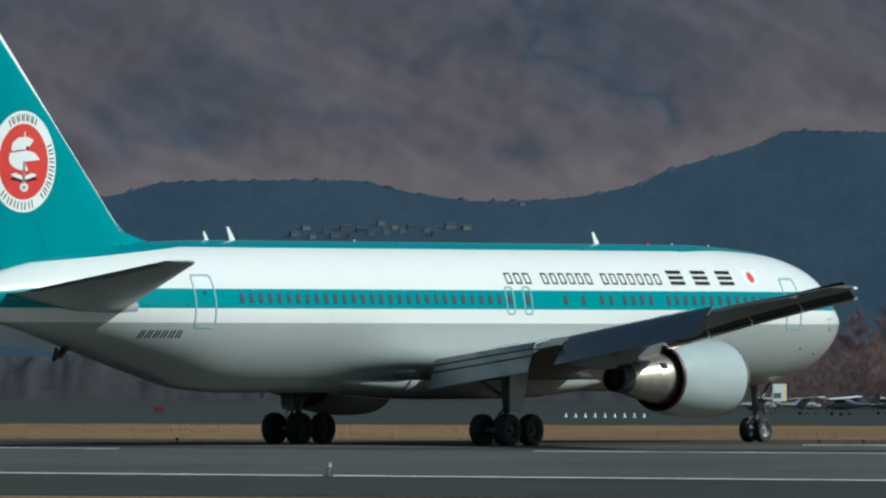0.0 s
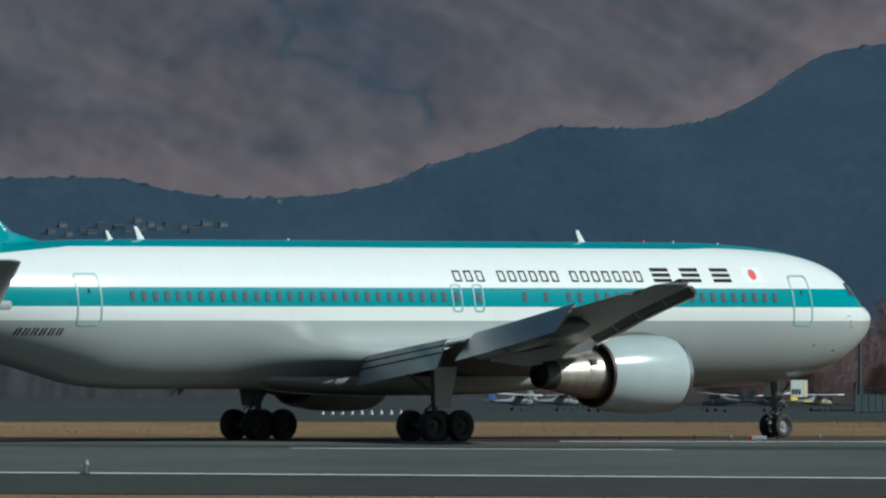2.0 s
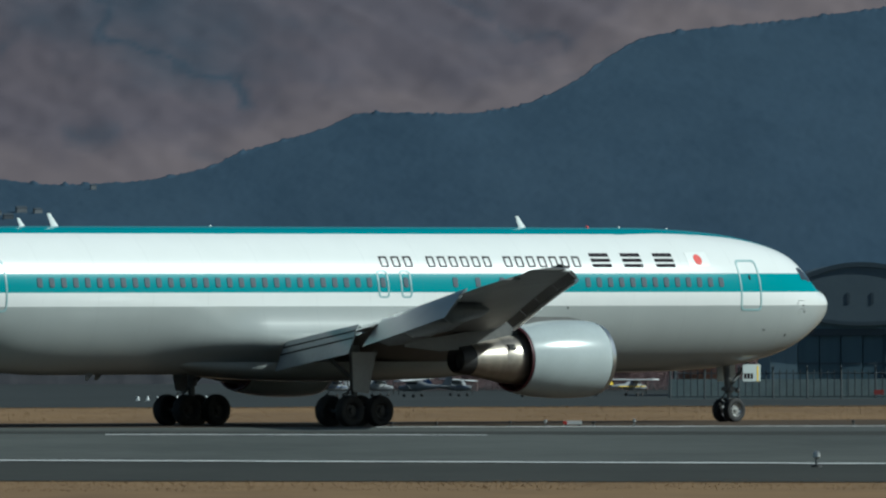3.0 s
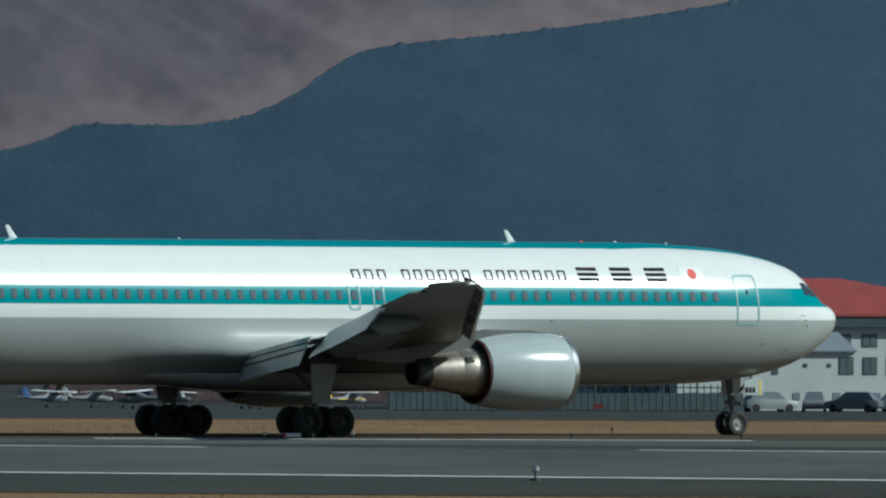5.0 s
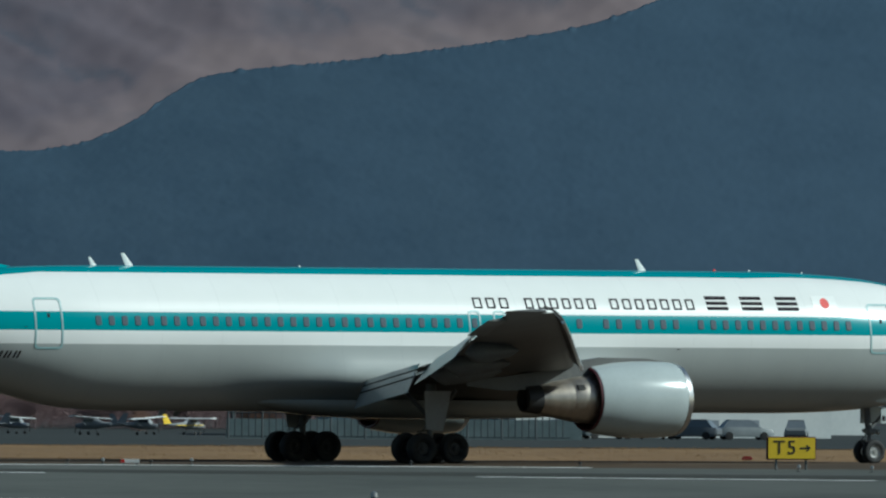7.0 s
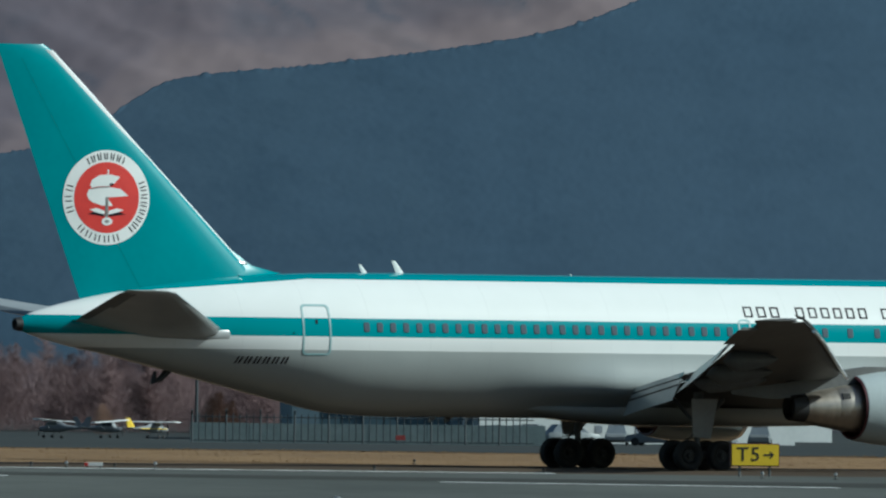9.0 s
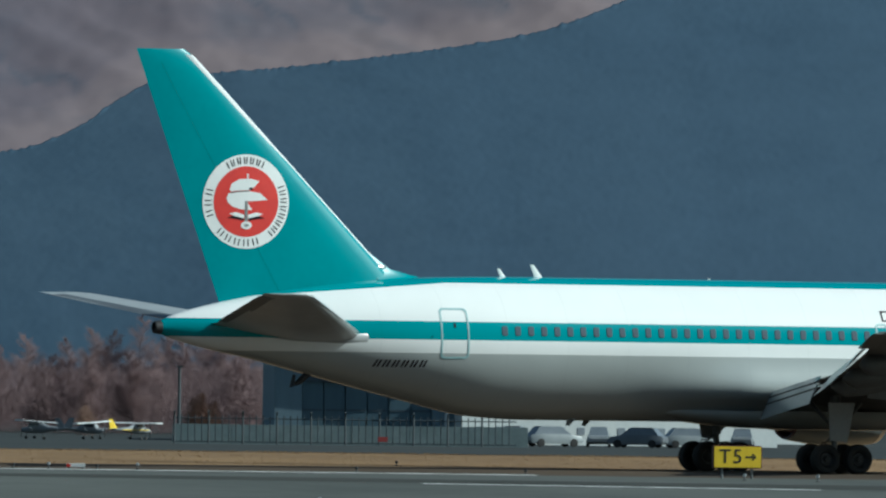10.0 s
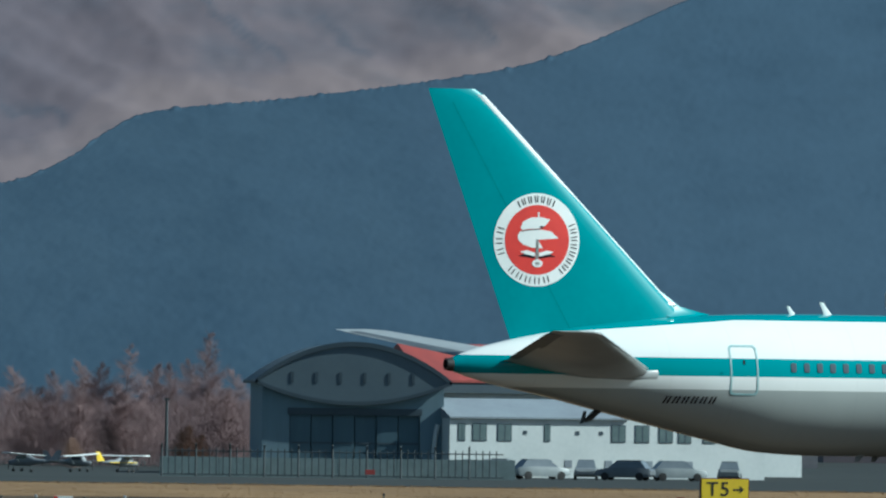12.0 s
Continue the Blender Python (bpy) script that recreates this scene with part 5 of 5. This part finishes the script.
def grow(rng, height, spread, twigs):
    """Trunk, limbs and fine twigs of a leafless tree: verts and faces of limbs, and of twigs."""
    lv, lf, tv, tf = [], [], [], []

    def limb(p, q, r0, r1):
        d = (q - p).normalized()
        a = d.orthogonal().normalized()
        b = d.cross(a)
        k = len(lv)
        for c, r in ((p, r0), (q, r1)):
            for i in range(5):
                t = 2 * math.pi * i / 5
                lv.append(c + a * r * math.cos(t) + b * r * math.sin(t))
        for i in range(5):
            lf.append((k + i, k + (i + 1) % 5, k + 5 + (i + 1) % 5, k + 5 + i))

    # leader with whorls of rising side branches in a tall cone
    pts = [Vector((rng.gauss(0, 0.008) * height * k, rng.gauss(0, 0.008) * height * k, height * 0.98 * k / 6)) for k in range(7)]
    for k in range(6):
        limb(pts[k], pts[k + 1], height * 0.009 * (1 - k / 6.3), height * 0.009 * (1 - (k + 1) / 6.3))
    n = 60
    for k in range(n):
        f = 0.08 + 0.86 * k / n
        i = min(5, int(f / 0.98 * 6))
        p = pts[i].lerp(pts[i + 1], f / 0.98 * 6 - i)
        t = rng.uniform(0, 6.283)
        reach = height * spread * (1 - f) ** 0.8 * rng.uniform(0.45, 1.1) + 0.15
        d = Vector((math.cos(t), math.sin(t), rng.uniform(0.35, 0.9))).normalized()
        limb(p, p + d * reach, height * 0.0018, height * 0.0006)
        for _ in range(int(twigs * (0.35 + reach))):
            s = p + d * reach * rng.uniform(0.15, 1.0) + Vector((rng.gauss(0, 0.3), rng.gauss(0, 0.3), rng.gauss(0, 0.35))) * (1.15 - f)
            e = (d * 0.6 + Vector((rng.gauss(0, 0.9), rng.gauss(0, 0.9), rng.uniform(-0.2, 1.0)))).normalized() * rng.uniform(0.4, 1.5) * (1.12 - f)
            w = e.orthogonal().normalized() * rng.uniform(0.003, 0.008)
            j = len(tv)
            tv.extend((s - w, s + w, s + e))
            tf.append((j, j + 1, j + 2))
    return lv, lf, tv, tf


def bare_tree(seed, height, spread, leaf, label):
    rng = random.Random(seed)
    lv, lf, tv, tf = grow(rng, height, spread, 150)
    top = max(v.z for v in tv)
    s = height / top
    t = tagged(new("tree"), label, "tree", "bare trees behind the apron")
    part("trunk", mesh_of("trunk", [v * s for v in lv], lf, M_bark), t, "dark bare trunk and limbs")
    part("crown", mesh_of("crown", [v * s for v in tv], tf, leaf), t, "crown of fine twigs")
    return t


kinds = [bare_tree(1, 12.0, 0.34, M_twig, "tall leafless tree with reddish-brown twigs"), bare_tree(2, 9.5, 0.40, M_twig, "leafless broad tree with reddish-brown twigs"),
         bare_tree(3, 8.0, 0.42, M_twig, "leafless tree with brown twigs"), bare_tree(4, 4.2, 0.42, M_russet, "small tree with russet dead leaves")]
spots = [(0, 42.4, 1460, 1.02), (0, 37.6, 1480, 0.93), (1, 36.0, 1470, 1.0), (1, 40.2, 1475, 1.0), (1, 33.2, 1480, 0.92), (2, 32.5, 1450, 0.9), (2, 26.2, 1450, 0.9), (1, 43.2, 1470, 0.9), (2, 38.4, 1450, 1.05), (1, 30.9, 1480, 0.95), (2, 29.0, 1460, 1.0), (1, 27.0, 1490, 1.1), (2, 25.0, 1470, 1.15), (1, 44.4, 1480, 0.95), (2, 43.8, 1440, 0.9),
         (1, 23.0, 1500, 1.0), (2, 34.8, 1440, 0.9), (2, 31.8, 1440, 0.85), (2, 21.2, 1470, 0.9), (1, 35.0, 1510, 1.02), (1, 41.5, 1505, 1.05), (2, 37.2, 1430, 0.95), (2, 28.0, 1430, 0.85), (1, 39.3, 1500, 1.0), (2, 46.0, 1490, 1.0), (3, 41.4, 1400, 1.0), (3, 42.2, 1405, 0.8), (3, 34.4, 1400, 0.7)]
rng = random.Random(8)
used = set()
for k, az, d, s in spots:
    m = pose(az * d / 1000, d, HZ - 0.05, 0, 0, rng.uniform(0, 360)) @ Matrix.Scale(s, 4)
    if k in used:
        t = copy_thing(kinds[k], pose(az * d / 1000, d, HZ - 0.05, 0, 0, rng.uniform(0, 360)))
        t.scale = (s, s, s)
    else:
        kinds[k].matrix_world = m
        used.add(k)


def thicket():
    """Leafless undergrowth and saplings between the trees: many thin upright shoots."""
    rng = random.Random(17)
    verts, faces = [], []
    for _ in range(110000):
        d = rng.uniform(1432, 1500)
        a = rng.uniform(19, 47)
        x = a * d / 1000
        top = 5.6 + 1.3 * noise.noise(Vector((x * 0.13, 0, 3))) + 0.8 * noise.noise(Vector((x * 0.5, d * 0.1, 1)))
        z = top * rng.random() ** 0.8
        ln = rng.uniform(0.5, 1.5)
        e = Vector((rng.gauss(0, 0.8), rng.gauss(0, 0.8), 1)).normalized() * ln
        w = rng.uniform(0.004, 0.010)
        k = len(verts)
        verts.extend(((x - w, d, HZ + z - 0.3), (x + w, d, HZ + z - 0.3), (x + e.x, d + e.y, HZ + z - 0.3 + e.z)))
        faces.append((k, k + 1, k + 2))
    me = bpy.data.meshes.new("thicket")
    me.from_pydata(verts, [], faces)
    me.materials.append(M_twig)
    tagged(new("thicket", me), "leafless reddish-brown undergrowth between the bare trees", "shrubs", kind="stuff")


thicket()


def scrub_height(a, v, d):
    x = a * d / 1000
    body = math.sin(math.pi * min(v * 1.15, 1)) ** 0.6
    h = 4.4 + 1.6 * noise.noise(Vector((x * 0.05, 0, 3))) + 0.9 * noise.fractal(Vector((x * 0.3, v * 3, 1)), 0.8, 2, 4) + 0.35 * abs(noise.noise(Vector((x * 1.6, v * 9, 2))))
    return HZ - 0.2 + h * body * (1.0 if a < 24 else max(0.55, 1 - (a - 24) * 0.04))


M_scrub = mat("scrub_twigs", (0.058, 0.056, 0.060), (0.042, 0.044, 0.050), 0.95, scale=0.35, bump=0.3, spec=0.05)
belt = hill("scrub", -60, 80, 620, 1570, 1690, 14, scrub_height, M_scrub, "dark belt of scrub woodland beyond the apron")
tagged(belt, category="scrub", kind="stuff")


def grass_tufts():
    """Ragged tufts along the edges of the dry grass."""
    rng = random.Random(31)
    verts, faces = [], []
    for n, y0, y1, h in ((22000, 624, 716, 0.06), (9000, 712, 717, 0.10), (6000, 612, 640, 0.05), (8000, 395, 418, 0.05)):
        for _ in range(n):
            x, y = rng.uniform(-28, 74), rng.uniform(y0, y1)
            if y0 < 620 and y0 > 500 and y < 622 + 0.35 * max(x, 0):
                continue
            x *= y / 640
            k = h * rng.uniform(0.4, 1.3) * (0.7 + 0.6 * noise.noise(Vector((x * 0.3, y * 0.05, 2))))
            w = rng.uniform(0.006, 0.02)
            i = len(verts)
            verts.extend(((x - w, y, -0.01 + ground_z(y)), (x + w, y, -0.01 + ground_z(y)), (x + rng.gauss(0, 0.06), y + rng.gauss(0, 0.1), max(k, 0.02) + ground_z(y))))
            faces.append((i, i + 1, i + 2))
    me = bpy.data.meshes.new("grass_tufts")
    me.from_pydata(verts, [], faces)
    me.materials.append(mat("straw", (0.27, 0.175, 0.095), (0.20, 0.13, 0.07), 0.95, scale=0.6, spec=0.05))
    tagged(new("grass_tufts", me), "ragged dry straw-coloured grass tufts on the airfield", "grass", kind="stuff")


grass_tufts()


# ---- village on the hill ----
def house(x, y, z, w, h, wall_mat, roof_mat, turn):
    o = tagged(new("house"), "small pale house with a dark roof on the hillside", "house", "hillside village")
    o.matrix_world = pose(x, y, z - 0.6, 0, 0, turn)
    part("wall", box_mesh("wall", -w / 2, w / 2, -w * 0.35, w * 0.35, 0, h + 0.6, wall_mat), o)
    hh = h + 0.6
    part("roof", mesh_of("roof", [(-w * 0.51, -w * 0.38, hh), (w * 0.51, -w * 0.38, hh), (w * 0.51, w * 0.38, hh), (-w * 0.51, w * 0.38, hh), (-w * 0.5, 0, hh + w * 0.2), (w * 0.5, 0, hh + w * 0.2)],
                         [(0, 1, 5, 4), (2, 3, 4, 5), (1, 2, 5), (3, 0, 4), (0, 1, 2, 3)], roof_mat), o)
    for s in (-0.25, 0.25):
        part("window", box_mesh("window", w * s - 0.12, w * s + 0.12, -w * 0.35 - 0.04, -w * 0.35 + 0.01, h * 0.35, h * 0.8, M_hr), o)


M_hw = [mat("house_wall", (0.17, 0.185, 0.195), (0.11, 0.125, 0.14), 0.8, scale=0.5), mat("house_wall_blue", (0.10, 0.115, 0.13), (0.08, 0.095, 0.11), 0.8, scale=0.5), mat("house_wall_green", (0.035, 0.085, 0.09), (0.03, 0.07, 0.08), 0.8, scale=0.5)]
M_hr = mat("house_roof", (0.050, 0.062, 0.075), (0.042, 0.055, 0.069), 0.7, scale=0.5)
rng = random.Random(5)
for az, el in ((-9.3, 5.55), (-6.8, 5.5), (-3.7, 5.65), (-2.7, 5.7), (-0.6, 5.6), (-8.6, 5.9), (-7.4, 5.7), (-6.2, 5.85), (-5.2, 5.75), (-4.6, 5.6), (-3.2, 5.9), (-2.2, 5.95), (-1.2, 5.8), (0.2, 5.95), (1.2, 5.9), (-5.8, 5.45), (-8.2, 5.4), (4.6, 7.2), (-12.5, 5.2), (-4.0, 6.1)):
    d = 2700 + 1300 * el / 37
    z = wooded(az, 0.93 * el / spline(az, RIDGE), d)
    house(az * d / 1000, d, z, (1.0 if el > 7 else rng.uniform(0.9, 1.9)), rng.uniform(0.5, 0.8), M_hw[0 if rng.random() < 0.5 else rng.choice((1, 2))], M_hr, rng.uniform(8, 24))


# ---- what moves ----
# seconds, place of the main gear and heading in degrees
TAXI = [
    (0, -1.60, 595.62, 54.53),
    (0.5, -0.08, 597.69, 51.66),
    (1, 1.57, 599.71, 48.97),
    (1.5, 3.35, 601.67, 46.42),
    (2, 5.27, 603.61, 43.96),
    (2.5, 7.32, 605.49, 41.65),
    (3, 9.42, 607.34, 39.53),
    (3.5, 11.69, 609.13, 37.56),
    (5.5, 21.62, 616.15, 31.86),
    (6, 24.35, 617.81, 30.68),
    (6.5, 27.12, 619.43, 29.53),
    (7, 29.96, 621.01, 28.47),
    (9, 42.07, 627.23, 25.74),
    (9.5, 45.18, 628.71, 25.31),
    (10, 48.27, 630.16, 24.90),
    (10.5, 51.34, 631.57, 24.49),
    (11, 54.39, 632.96, 24.12),
    (11.5, 57.42, 634.31, 23.74),
    (12, 60.45, 635.64, 23.30),
]


def motions():
    walk(airliner, [(t, pose(x, y, 0, 0, 0, a)) for t, x, y, a in TAXI])
    ts = [r[0] for r in TAXI]
    run = [0.0]
    for p, q in zip(TAXI, TAXI[1:]):
        run.append(run[-1] + math.hypot(q[1] - p[1], q[2] - p[2]))
    for wh, x, y, r in WHEELS:
        rows = []
        for i in range(121):
            t = i / 10
            rows.append((t, pose(x, y, r, 0, math.degrees(float(np.interp(t, ts, run)) / r) % 360, 0)))
        walk(wh, rows)


motions()
